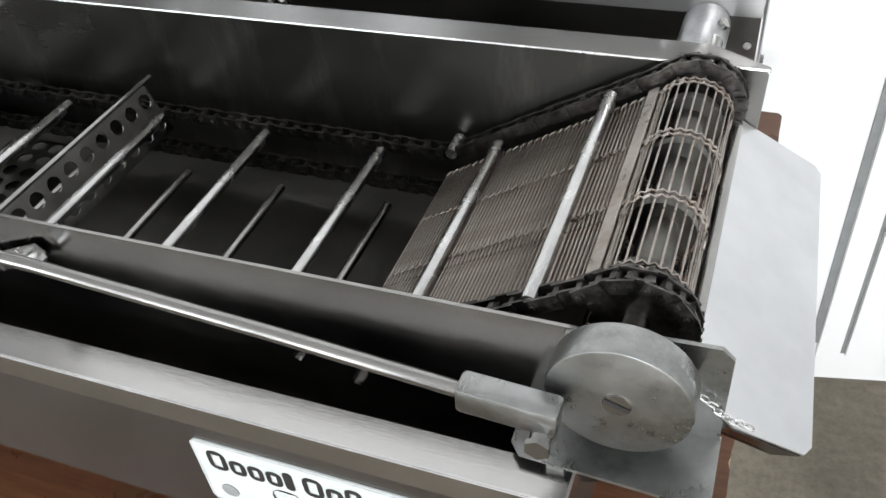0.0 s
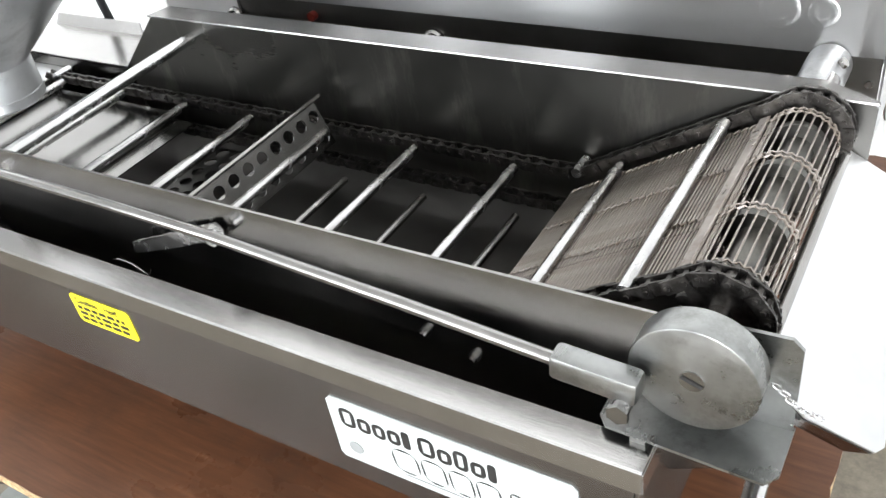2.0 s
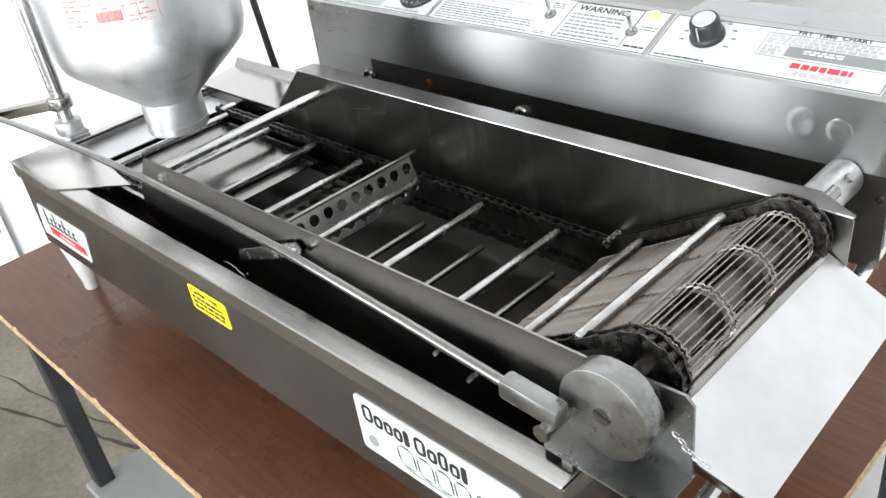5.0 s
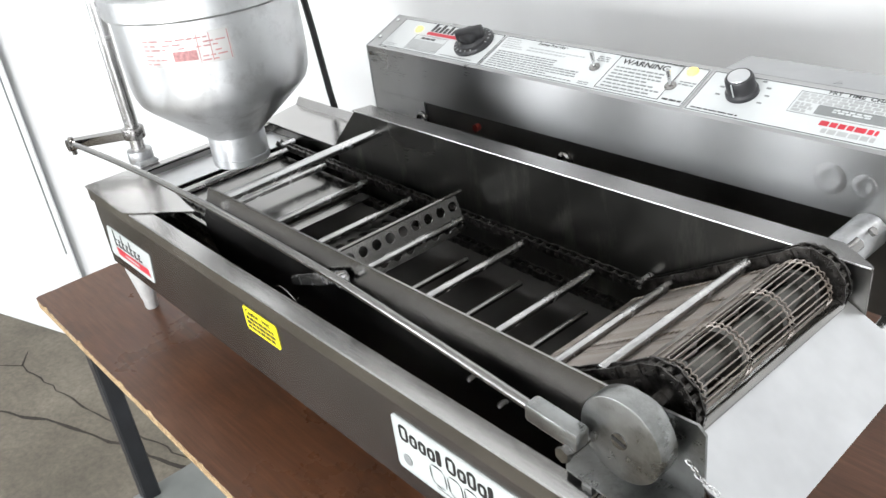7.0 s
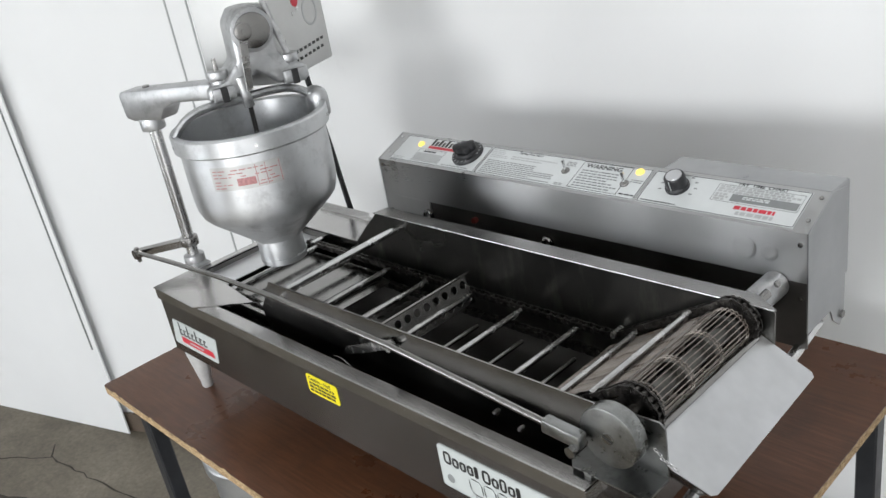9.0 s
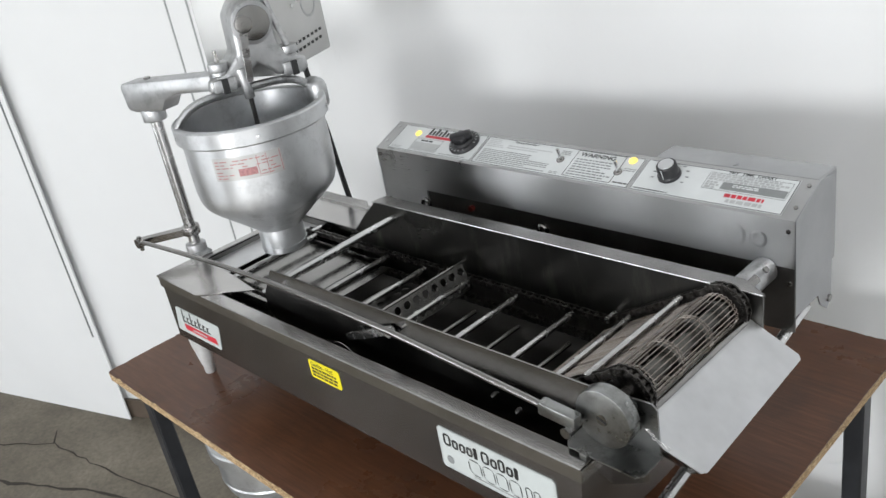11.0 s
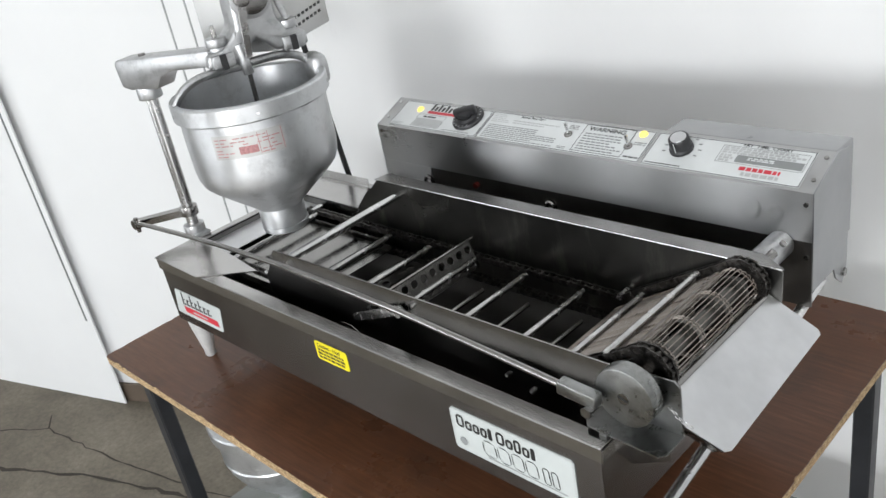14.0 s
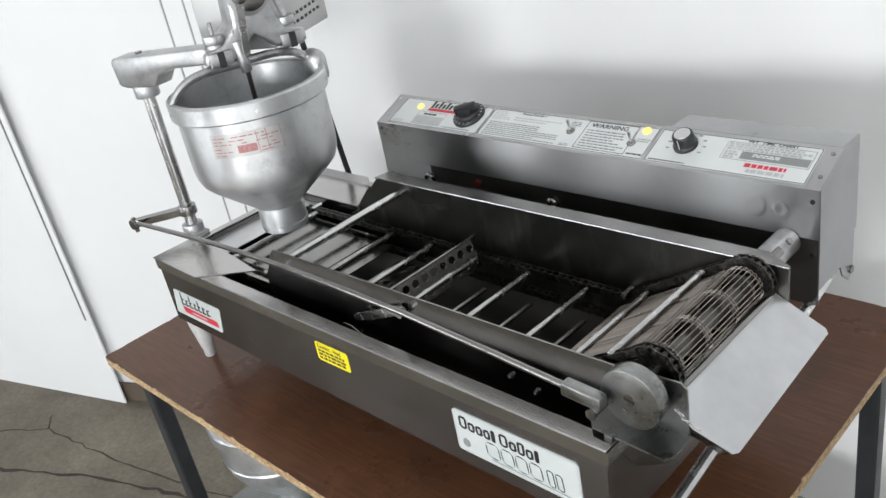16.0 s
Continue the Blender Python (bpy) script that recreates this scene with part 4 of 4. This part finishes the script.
def rows_of_print(name, x0, x1, y0, y1, rows, material, parent, lift, seed, fill=0.6):
    """Lines of print too small to read, as broken bars."""
    r, s = random.Random(seed), Shape()
    step = (y1 - y0) / rows
    for n in range(rows):
        x, end = x0, x1 - (x1 - x0) * r.choice((0, 0, 0.1, 0.3))
        while x < end - 0.002:
            w = min(r.uniform(0.003, 0.010), end - x)
            s.box(0, w, 0, step * fill * 0.7, 0, 0.0002, 0.0, panel(x, y0 + n * step, lift))
            x += w + 0.0016
    return part(name, s, material, parent)


def frame_lines(name, x0, x1, y0, y1, w, material, parent, lift):
    s = Shape()
    for a, b, c, d in ((x0, x1, y0, y0 + w), (x0, x1, y1 - w, y1), (x0, x0 + w, y0 + w, y1 - w), (x1 - w, x1, y0 + w, y1 - w)):
        s.box(0, b - a, 0, d - c, 0, 0.0002, 0.0, panel(a, c, lift))
    return part(name, s, material, parent)


PH = math.hypot(CYB - CY0, CZB - CZF)
for n, (x0, x1) in enumerate(((0.214, 0.424), (0.426, 0.736), (0.740, 0.966))):
    sheet = film("panel_film", x0, x1, 0.005, PH - 0.006, PANEL_WHITE, box, 0.0004, label="printed silver-white panel film")
    frame_lines("border", x0 + 0.001, x1 - 0.001, 0.006, PH - 0.007, 0.0008, INK, sheet, 0.0009)
    if n == 0:
        rows_of_print("small_print", 0.222, 0.248, 0.010, 0.016, 2, INK_PALE, sheet, 0.0009, 4)
        frame_lines("print_box", 0.268, 0.335, 0.010, 0.040, 0.0006, INK_GREY, sheet, 0.0009)
        film("print_field", 0.270, 0.333, 0.012, 0.030, INK_PALE, sheet, 0.0008)
        rows_of_print("small_print", 0.282, 0.318, 0.033, 0.039, 1, INK, sheet, 0.0009, 5, 0.8)
        rows_of_print("small_print", 0.345, 0.41, 0.010, 0.014, 1, INK_GREY, sheet, 0.0009, 6)
        marks_m = Shape()
        for k in range(6):
            marks_m.box(0.0, 0.0055, 0, 0.011 if k % 2 else 0.016, 0, 0.0002, 0.0, panel(0.286 + k * 0.0085, 0.0505, 0.0009))
        part("flourish", marks_m, INK, sheet)
        film("red_band", 0.284, 0.355, 0.0430, 0.0490, INK_RED, sheet, 0.0009)
    if n == 1:
        words("lettering", "Startup Procedure", 0.0065, panel(0.487, 0.061, 0.0010), INK, sheet)
        rows_of_print("small_print", 0.432, 0.470, 0.046, 0.066, 5, INK_PALE, sheet, 0.0009, 8)
        rows_of_print("small_print", 0.478, 0.570, 0.047, 0.057, 2, INK_PALE, sheet, 0.0009, 9)
        rows_of_print("small_print", 0.434, 0.580, 0.010, 0.042, 8, INK_GREY, sheet, 0.0009, 10)
        rows_of_print("small_print", 0.590, 0.612, 0.010, 0.016, 2, INK_GREY, sheet, 0.0009, 11)
        rows_of_print("small_print", 0.588, 0.614, 0.052, 0.062, 3, INK_GREY, sheet, 0.0009, 12)
        frame_lines("print_box", 0.616, 0.704, 0.010, 0.066, 0.0008, INK, sheet, 0.0009)
        words("lettering", "WARNING", 0.0115, panel(0.624, 0.0545, 0.0010), INK, sheet, 1.15)
        rows_of_print("small_print", 0.622, 0.698, 0.014, 0.052, 7, INK_GREY, sheet, 0.0009, 13)
        rows_of_print("small_print", 0.708, 0.732, 0.012, 0.018, 1, INK, sheet, 0.0009, 14)
        rows_of_print("small_print", 0.712, 0.732, 0.038, 0.046, 2, INK_GREY, sheet, 0.0009, 15)
    if n == 2:
        words("lettering", "FRY  TIME  CHART", 0.0068, panel(0.868, 0.0625, 0.0010), INK, sheet, 1.2)
        frame_lines("print_box", 0.842, 0.960, 0.030, 0.061, 0.0006, INK_GREY, sheet, 0.0009)
        film("print_field", 0.868, 0.958, 0.033, 0.046, INK_GREY, sheet, 0.0008)
        rows_of_print("small_print", 0.845, 0.956, 0.047, 0.060, 3, INK_PALE, sheet, 0.0010, 16, 1.1)
        rows_of_print("small_print", 0.845, 0.866, 0.032, 0.046, 3, INK_PALE, sheet, 0.0010, 17, 1.1)
        rows_of_print("small_print", 0.884, 0.920, 0.038, 0.044, 2, PANEL_WHITE, sheet, 0.0014, 18, 1.0)
        rows_of_print("red_print", 0.880, 0.935, 0.0200, 0.0270, 1, INK_RED, sheet, 0.0009, 19, 1.3)
        rows_of_print("small_print", 0.886, 0.938, 0.0110, 0.0180, 1, INK_PALE, sheet, 0.0009, 20, 1.2)
        rows_of_print("small_print", 0.746, 0.800, 0.0095, 0.0135, 1, INK, sheet, 0.0009, 21)
        for k in range(9):
            a = radians(200 - 28 * k)
            film("dial_mark", 0.787 + 0.026 * math.cos(a) - 0.002, 0.787 + 0.026 * math.cos(a) + 0.003, 0.043 + 0.024 * math.sin(a) - 0.001, 0.043 + 0.024 * math.sin(a) + 0.001, INK_GREY, sheet, 0.0009)

for x, y in ((0.262, 0.050), (0.717, 0.060)):
    part("pilot_lamp", Shape().lathe([(0, 0.0045), (0.004, 0.004), (0.0062, 0.0022), (0.0066, 0)], 20, panel(x, y, 0.0006)), LENS, box, "lit amber pilot lamp")
knob = part("dial_knob", Shape().lathe([(0.0285, 0), (0.0285, 0.0035), (0.0265, 0.006), (0.020, 0.0065), (0.020, 0.0062), (0.0165, 0.010), (0.0, 0.0102)], 40, panel(0.384, 0.043, 0.001)), BLACK_PLASTIC, box, "black plastic thermostat dial knob")
part("grip", Shape().box(-0.0065, 0.0065, -0.020, 0.020, 0.008, 0.0245, 0.004, panel(0.384, 0.043, 0.001) @ Matrix.Rotation(radians(-62), 4, "Z"), 2).box(-0.013, 0.013, -0.013, 0.013, 0.008, 0.020, 0.004, panel(0.384, 0.043, 0.001), 2), BLACK_PLASTIC, knob)
s = Shape()
for k in range(18):
    s.box(0.0235, 0.027, -0.0006, 0.0006, 0.0062, 0.0066, 0, panel(0.384, 0.043, 0.001) @ Matrix.Rotation(k * math.tau / 20, 4, "Z"))
part("dial_marks", s, INK_PALE, knob)
fry = part("timer_knob", Shape().lathe([(0.0170, 0), (0.0168, 0.004), (0.0150, 0.006), (0.0145, 0.0195), (0.0130, 0.0215), (0.0, 0.0216)], 36, panel(0.787, 0.043, 0.001)), BLACK_PLASTIC, box, "black timer knob with a silver cap")
part("cap", Shape().lathe([(0.0, 0.0224), (0.0108, 0.0224), (0.0112, 0.0217)], 30, panel(0.787, 0.043, 0.001)), STEEL_CHUTE, fry)
part("pointer", Shape().box(-0.0006, 0.0006, -0.0152, -0.0142, 0.006, 0.0218, 0, panel(0.787, 0.043, 0.001)), LABEL_WHITE, fry)
for x, y in ((0.595, 0.040), (0.706, 0.033)):
    sw = part("toggle_switch", Shape().lathe([(0, 0.003), (0.005, 0.003), (0.0068, 0.0015), (0.0068, 0)], 16, panel(x, y, 0.001)), STEEL_RAIL, box, "chromed toggle switch")
    part("lever", Shape().tube(panel(x, y, 0.003).translation, panel(x - 0.001, y + 0.004, 0.020).translation, 0.0018, 10, 0.0027), STEEL_BRIGHT, sw)


# ---- the batter depositor ----
depositor = thing("batter_depositor", (-0.03, 0.105, KZ1), "cast aluminium batter depositor with funnel hopper, on the fryer", "depositor")
HX, HY = 0.182, 0.092
PX, PY = -0.030, 0.105
part("post", Shape().tube((PX, PY, KZ1 + 0.002), (PX, PY, 1.246), 0.0105, 24), STEEL_BAR, depositor, "polished round post")
part("post_base", Shape().tube((PX, PY, KZ1 + 0.002), (PX, PY, KZ1 + 0.022), 0.019, 24, bevel=0.002).box(PX - 0.006, PX + 0.028, PY - 0.016, PY + 0.016, KZ1 + 0.0016, KZ1 + 0.008, 0.002), ALUMINIUM, depositor)
part("lever", Shape().tube((PX, PY, 1.004), (PX, PY, 1.022), 0.0165, 20, bevel=0.002).prism([(PX - 0.010, PY, 1.006), (PX + 0.008, PY - 0.006, 1.006), (-0.088, 0.026, 1.000), (-0.104, 0.028, 1.000)], (0, 0, 0.013)), STEEL_RAIL, depositor, "steel lever clamped on the post")
part("rod_end", Shape().tube((-0.098, 0.024, 1.004), (-0.098, 0.037, 1.004), 0.0095, 18).tube((-0.098, 0.031, 0.988), (-0.098, 0.031, 1.016), 0.004, 10), STEEL_RAIL, depositor)
at = Matrix.Translation((HX, HY, 0))
hopper = part("hopper", Shape().lathe([(0.0375, 0.990), (0.0395, 0.992), (0.0395, 1.034), (0.0420, 1.0370), (0.1040, 1.091), (0.1125, 1.100), (0.1175, 1.113), (0.1195, 1.130), (0.1200, 1.165), (0.1195, 1.214), (0.1260, 1.2155), (0.1280, 1.218), (0.1280, 1.2415),
     (0.1260, 1.2440), (0.1170, 1.2440), (0.1150, 1.2415), (0.1170, 1.165), (0.1165, 1.131), (0.1145, 1.115), (0.1095, 1.103), (0.1010, 1.094), (0.0410, 1.042), (0.0370, 1.030), (0.0370, 0.990), (0.0375, 0.990)], 72, at), ALU_SPUN, depositor, "spun aluminium funnel hopper", 30)
part("nozzle_ring", Shape().lathe([(0.0397, 0.998), (0.0407, 0.998), (0.0407, 1.002), (0.0397, 1.002)], 40, at), ALU_SPUN, hopper)
# printed plate on the hopper's side, bent to its curve
def bent(name, r, a0, a1, z0, z1, material, parent, label="", steps=12, lean=0.0):
    s = Shape()
    rows = []
    for k in range(steps + 1):
        a = radians(a0 + (a1 - a0) * k / steps)
        rows.append([s.bm.verts.new((HX + (r + lean * (z - z0)) * math.cos(a), HY + (r + lean * (z - z0)) * math.sin(a), z)) for z in (z0, z1)])
    for a, b in zip(rows, rows[1:]):
        s.bm.faces.new((a[0], b[0], b[1], a[1]))
    return part(name, s, material, parent, label)


tag = bent("rating_plate", 0.1211, -92, -38, 1.163, 1.201, HOUSING, hopper, "thin metal plate with faded red print", lean=-0.02)
FADED = plain("faded_red_print", (0.42, 0.20, 0.20), 0.5, 0, 0.3, 200)
r = random.Random(21)
bent("red_print", 0.1215, -72, -58, 1.169, 1.181, FADED, tag, steps=4, lean=-0.02)
for z in (1.1665, 1.1715, 1.1765, 1.1835, 1.1885, 1.1940):
    a0 = -90.0
    while a0 < -43:
        a1 = a0 + r.uniform(2.0, 6.0)
        if r.random() < 0.72 and not (z < 1.182 and -74 < a1 and a0 < -56):
            bent("red_print", 0.1215, a0, min(a1, -40), z, z + 0.0017, FADED, tag, steps=2, lean=-0.02)
        a0 = a1 + 1.2
for a0 in (-57.0, -50.0, -39.6):
    bent("red_print", 0.1215, a0, a0 + 0.5, 1.165, 1.199, FADED, tag, steps=1, lean=-0.02)
for a in (-52, -128, 20):
    p = Vector((HX + 0.128 * math.cos(radians(a)), HY + 0.128 * math.sin(radians(a)), 1.229))
    d = Vector((math.cos(radians(a)), math.sin(radians(a)), 0))
    part("rivet", Shape().tube(p - d * 0.001, p + d * 0.0016, 0.0032, 12), STEEL_BRIGHT, hopper)
# swing direction of the head: across the hopper towards the wall side
U = Vector((0.64, 0.76, 0)).normalized()
V = Vector((-0.76, 0.64, 0)).normalized()
C = Vector((HX, HY, 0))


def at_head(u, v, z):
    return C + U * u + V * v + Vector((0, 0, z))


# yoke bail over the hopper with lugs and two thumb nuts on studs
arch = []
for k in range(25):
    g = -1 + 2 * k / 24
    arch.append(at_head(0.1195 * g, 0.004, 1.2415 + 0.034 * (1 - abs(g) ** 5)))
bail = Shape().path(arch, 0.0070, 10)
part("bail", bail, ALUMINIUM, hopper, "cast bail across the hopper")
ear = Shape().box(0.104, 0.136, -0.026, 0.026, 1.210, 1.264, 0.0145, Matrix.Translation((HX, HY, 0)) @ Matrix.Rotation(math.atan2(U.y, U.x), 4, "Z"), 3)
part("ear", ear, ALUMINIUM, hopper, "rounded cast ear on the rim")
for u in (-0.030, 0.088):
    p = at_head(u, 0.0, 0)
    stud = part("thumb_nut", Shape().tube(p + Vector((0, 0, 1.304)), p + Vector((0, 0, 1.314)), 0.0135, 24, bevel=0.002).tube(p + Vector((0, 0, 1.314)), p + Vector((0, 0, 1.328)), 0.0165, 30, bevel=0.002), ALUMINIUM, depositor, "round knurled thumb nut")
    part("stud", Shape().box(u - 0.0055, u + 0.0055, -0.0215, -0.012, 1.280, 1.3035, 0.001, Matrix.Translation((HX, HY, 0)) @ Matrix.Rotation(math.atan2(U.y, U.x), 4, "Z")), RUBBER, stud, "dark stud in its slot")
    part("stud_tip", Shape().tube(p + Vector((0, 0, 1.328)), p + Vector((0, 0, 1.347)), 0.0042, 12, 0.0032), STEEL_RAIL, stud)
# arm from the post to the casting
arm_m = Matrix.Translation((PX, PY, 0)) @ Matrix.Rotation(math.atan2(HY - 0.02 - PY, 0.155 - PX), 4, "Z")
arm = Shape().prism([arm_m @ Vector(p) for p in ((-0.040, -0.020, 1.252), (-0.044, -0.020, 1.292), (-0.038, -0.020, 1.299), (0.190, -0.020, 1.312), (0.190, -0.020, 1.286), (0.095, -0.020, 1.280), (0.066, -0.020, 1.270), (0.050, -0.020, 1.250), (-0.020, -0.020, 1.247))], arm_m.to_3x3() @ Vector((0, 0.040, 0)))
bmesh.ops.bevel(arm.bm, geom=list(arm.bm.edges), offset=0.004, segments=2, affect="EDGES", profile=0.5)
part("swing_arm", arm, ALUMINIUM, depositor, "cast aluminium swing arm")
part("arm_screw", Shape().tube((PX + 0.012, PY - 0.003, 1.300), (PX + 0.012, PY - 0.003, 1.306), 0.006, 6), STEEL_RAIL, depositor)
part("arm_socket", Shape().tube((PX, PY, 1.228), (PX, PY, 1.250), 0.021, 24, bevel=0.002), ALUMINIUM, depositor)
# head casting: two flaring legs that meet in a round bearing boss
casting = Shape()
H = Matrix.Translation(at_head(0, 0, 0)) @ Matrix.Rotation(math.atan2(U.y, U.x), 4, "Z")
for y0, y1 in ((-0.016, 0.050),):
    outline = [(-0.055, 1.283), (-0.052, 1.305), (-0.022, 1.312), (0.002, 1.335), (0.004, 1.392), (0.018, 1.412), (0.045, 1.416), (0.066, 1.402), (0.072, 1.380), (0.070, 1.340), (0.082, 1.314), (0.112, 1.306), (0.114, 1.283), (0.060, 1.285), (0.048, 1.300), (0.030, 1.312), (0.014, 1.300), (0.004, 1.284)]
    casting.prism([H @ Vector((u, y0, z)) for u, z in outline], V * (y1 - y0))
bmesh.ops.bevel(casting.bm, geom=list(casting.bm.edges), offset=0.006, segments=3, affect="EDGES", profile=0.5, clamp_overlap=True)
part("head_casting", casting, ALUMINIUM, depositor, "cast aluminium drive head")
for u in (-0.030, 0.088):
    part("clamp_lug", Shape().box(u - 0.019, u + 0.019, -0.020, 0.020, 1.281, 1.304, 0.004, H, 2), ALUMINIUM, depositor)
part("bearing_ring", Shape().tube(H @ Vector((0.036, -0.022, 1.378)), H @ Vector((0.036, -0.015, 1.378)), 0.034, 40, bevel=0.002), ALUMINIUM, depositor)
disc = part("drive_disc", Shape().tube(H @ Vector((0.036, -0.028, 1.378)), H @ Vector((0.036, -0.020, 1.378)), 0.0275, 36, bevel=0.0012), STEEL_RAIL, depositor, "round drive disc")
part("crank_pin", Shape().tube(H @ Vector((0.020, -0.056, 1.382)), H @ Vector((0.020, -0.028, 1.382)), 0.0075, 18).tube(H @ Vector((0.012, -0.064, 1.384)), H @ Vector((0.012, -0.054, 1.384)), 0.0135, 24, bevel=0.002).tube(H @ Vector((0.012, -0.066, 1.384)), H @ Vector((0.012, -0.063, 1.384)), 0.0038, 10), STEEL_RAIL, disc)
part("connecting_link", Shape().prism([H @ Vector(p) for p in ((0.009, -0.042, 1.384), (0.022, -0.042, 1.384), (0.013, -0.030, 1.290), (0.003, -0.030, 1.290))], V * 0.006), STEEL_BAR, depositor, "dark flat link")
part("plunger_clamp", Shape().tube(at_head(0.005, -0.012, 1.262), at_head(0.000, -0.012, 1.312), 0.0085, 18, bevel=0.0015).tube(at_head(0.0, -0.012, 1.312), at_head(-0.002, -0.012, 1.330), 0.0042, 12), ALUMINIUM, depositor)
part("plunger_rod", Shape().tube(at_head(0.006, -0.010, 1.262), at_head(0.006, 0.0, 1.02), 0.0040, 12), STEEL_RAIL, depositor, "thin plunger rod")
part("guide_rod", Shape().path([at_head(0.086, -0.012, 1.330), at_head(0.070, -0.012, 1.39), at_head(0.058, -0.010, 1.46), at_head(0.052, -0.008, 1.54)], 0.0055, 10), ALUMINIUM, depositor)
# sheet-metal motor housing behind the head, with two rows of slots
MX0, MX1, MY0, MY1, MZ0, MZ1 = 0.085, 0.225, 0.140, 0.322, 1.281, 1.52
motor = part("motor_housing", Shape().box(MX0, MX1, MY0, MY1, MZ0, MZ1, 0.004, None, 2), HOUSING, depositor, "plain grey sheet metal motor housing")
s = Shape()
for row in range(2):
    for k in range(7):
        y = 0.205 + k * 0.0145 + row * 0.004
        z = MZ0 + 0.022 + row * 0.0135 + k * 0.0008
        s.box(MX1 - 0.0006, MX1 + 0.0005, y - 0.0042, y + 0.0042, z - 0.0024, z + 0.0024)
part("vent_slots", s, INK, motor, "two rows of dark vent slots")
part("round_print", Shape().lathe([(0.020, 0), (0.024, 0), (0.024, 0.0006), (0.020, 0.0006), (0.020, 0)], 32, Matrix.Translation((MX1, 0.275, 1.372)) @ Matrix.Rotation(radians(90), 4, "Y")), INK_PALE, motor)
part("red_emblem", Shape().tube((MX1, 0.235, 1.398), (MX1 + 0.0006, 0.235, 1.398), 0.011, 20), INK_RED, motor)
for y, z in ((0.222, 1.378), (0.237, 1.384)):
    part("screw", Shape().tube((MX1, y, z), (MX1 + 0.002, y, z), 0.0035, 12), STEEL_BRIGHT, motor)

# the arm has swung the hopper and its drive towards the back of the kettle
SWING = Matrix.Translation((PX, PY, 0)) @ Matrix.Rotation(radians(23), 4, "Z") @ Matrix.Translation((-PX, -PY, 0))
for ob in depositor.children_recursive:
    if ob.name.split(".")[0] not in ("post", "post_base", "lever", "rod_end"):
        ob.data.transform(SWING)

cord = Shape().path([(0.040, 0.320, 1.375), (0.018, 0.378, 1.365), (0.014, 0.402, 1.30), (0.026, 0.404, 1.207), (0.046, 0.405, 1.10), (0.058, 0.408, 0.99), (0.050, 0.425, 0.90), (0.05, 0.47, 0.80), (0.09, 0.52, 0.756), (0.30, 0.58, 0.7555), (0.55, 0.60, 0.7555)], 0.0055, 10)
solid("power_cord", cord, RUBBER, "black rubber power cord hanging behind the fryer", "cable")

# ---- spare hopper on the lower shelf ----
SX, SY, SZ = -0.010, 0.125, 0.30
spare = thing("spare_hopper", (SX, SY, SZ), "spare spun aluminium hopper standing on the grey shelf", "hopper")
part("hopper", Shape().lathe([(0.034, 0.0), (0.0375, 0.001), (0.0375, 0.045), (0.042, 0.05), (0.100, 0.120), (0.1145, 0.150), (0.118, 0.17), (0.118, 0.185), (0.120, 0.188), (0.120, 0.200), (0.1205, 0.235), (0.130, 0.237), (0.131, 0.260), (0.128, 0.263), (0.117, 0.260), (0.112, 0.15), (0.098, 0.122), (0.036, 0.05), (0.034, 0.0)], 64, Matrix.Translation((SX, SY, SZ)), ), ALU_SPUN, spare, angle=30)
part("bead", Shape().lathe([(0.1185, 0.168), (0.1205, 0.172), (0.1185, 0.176)], 64, Matrix.Translation((SX, SY, SZ))), ALU_SPUN, spare)
tub = Shape().lathe([(0.0, 0.0), (0.045, 0.0), (0.05, 0.004), (0.056, 0.10), (0.060, 0.102), (0.060, 0.106), (0.054, 0.106), (0.047, 0.01), (0.0, 0.008)], 32, Matrix.Translation((0.135, 0.185, 0.30)) @ Matrix.Diagonal((0.6, 0.6, 0.8, 1)))
solid("plastic_tub", tub, GREEN, "small green plastic tub on the grey shelf", "tub")
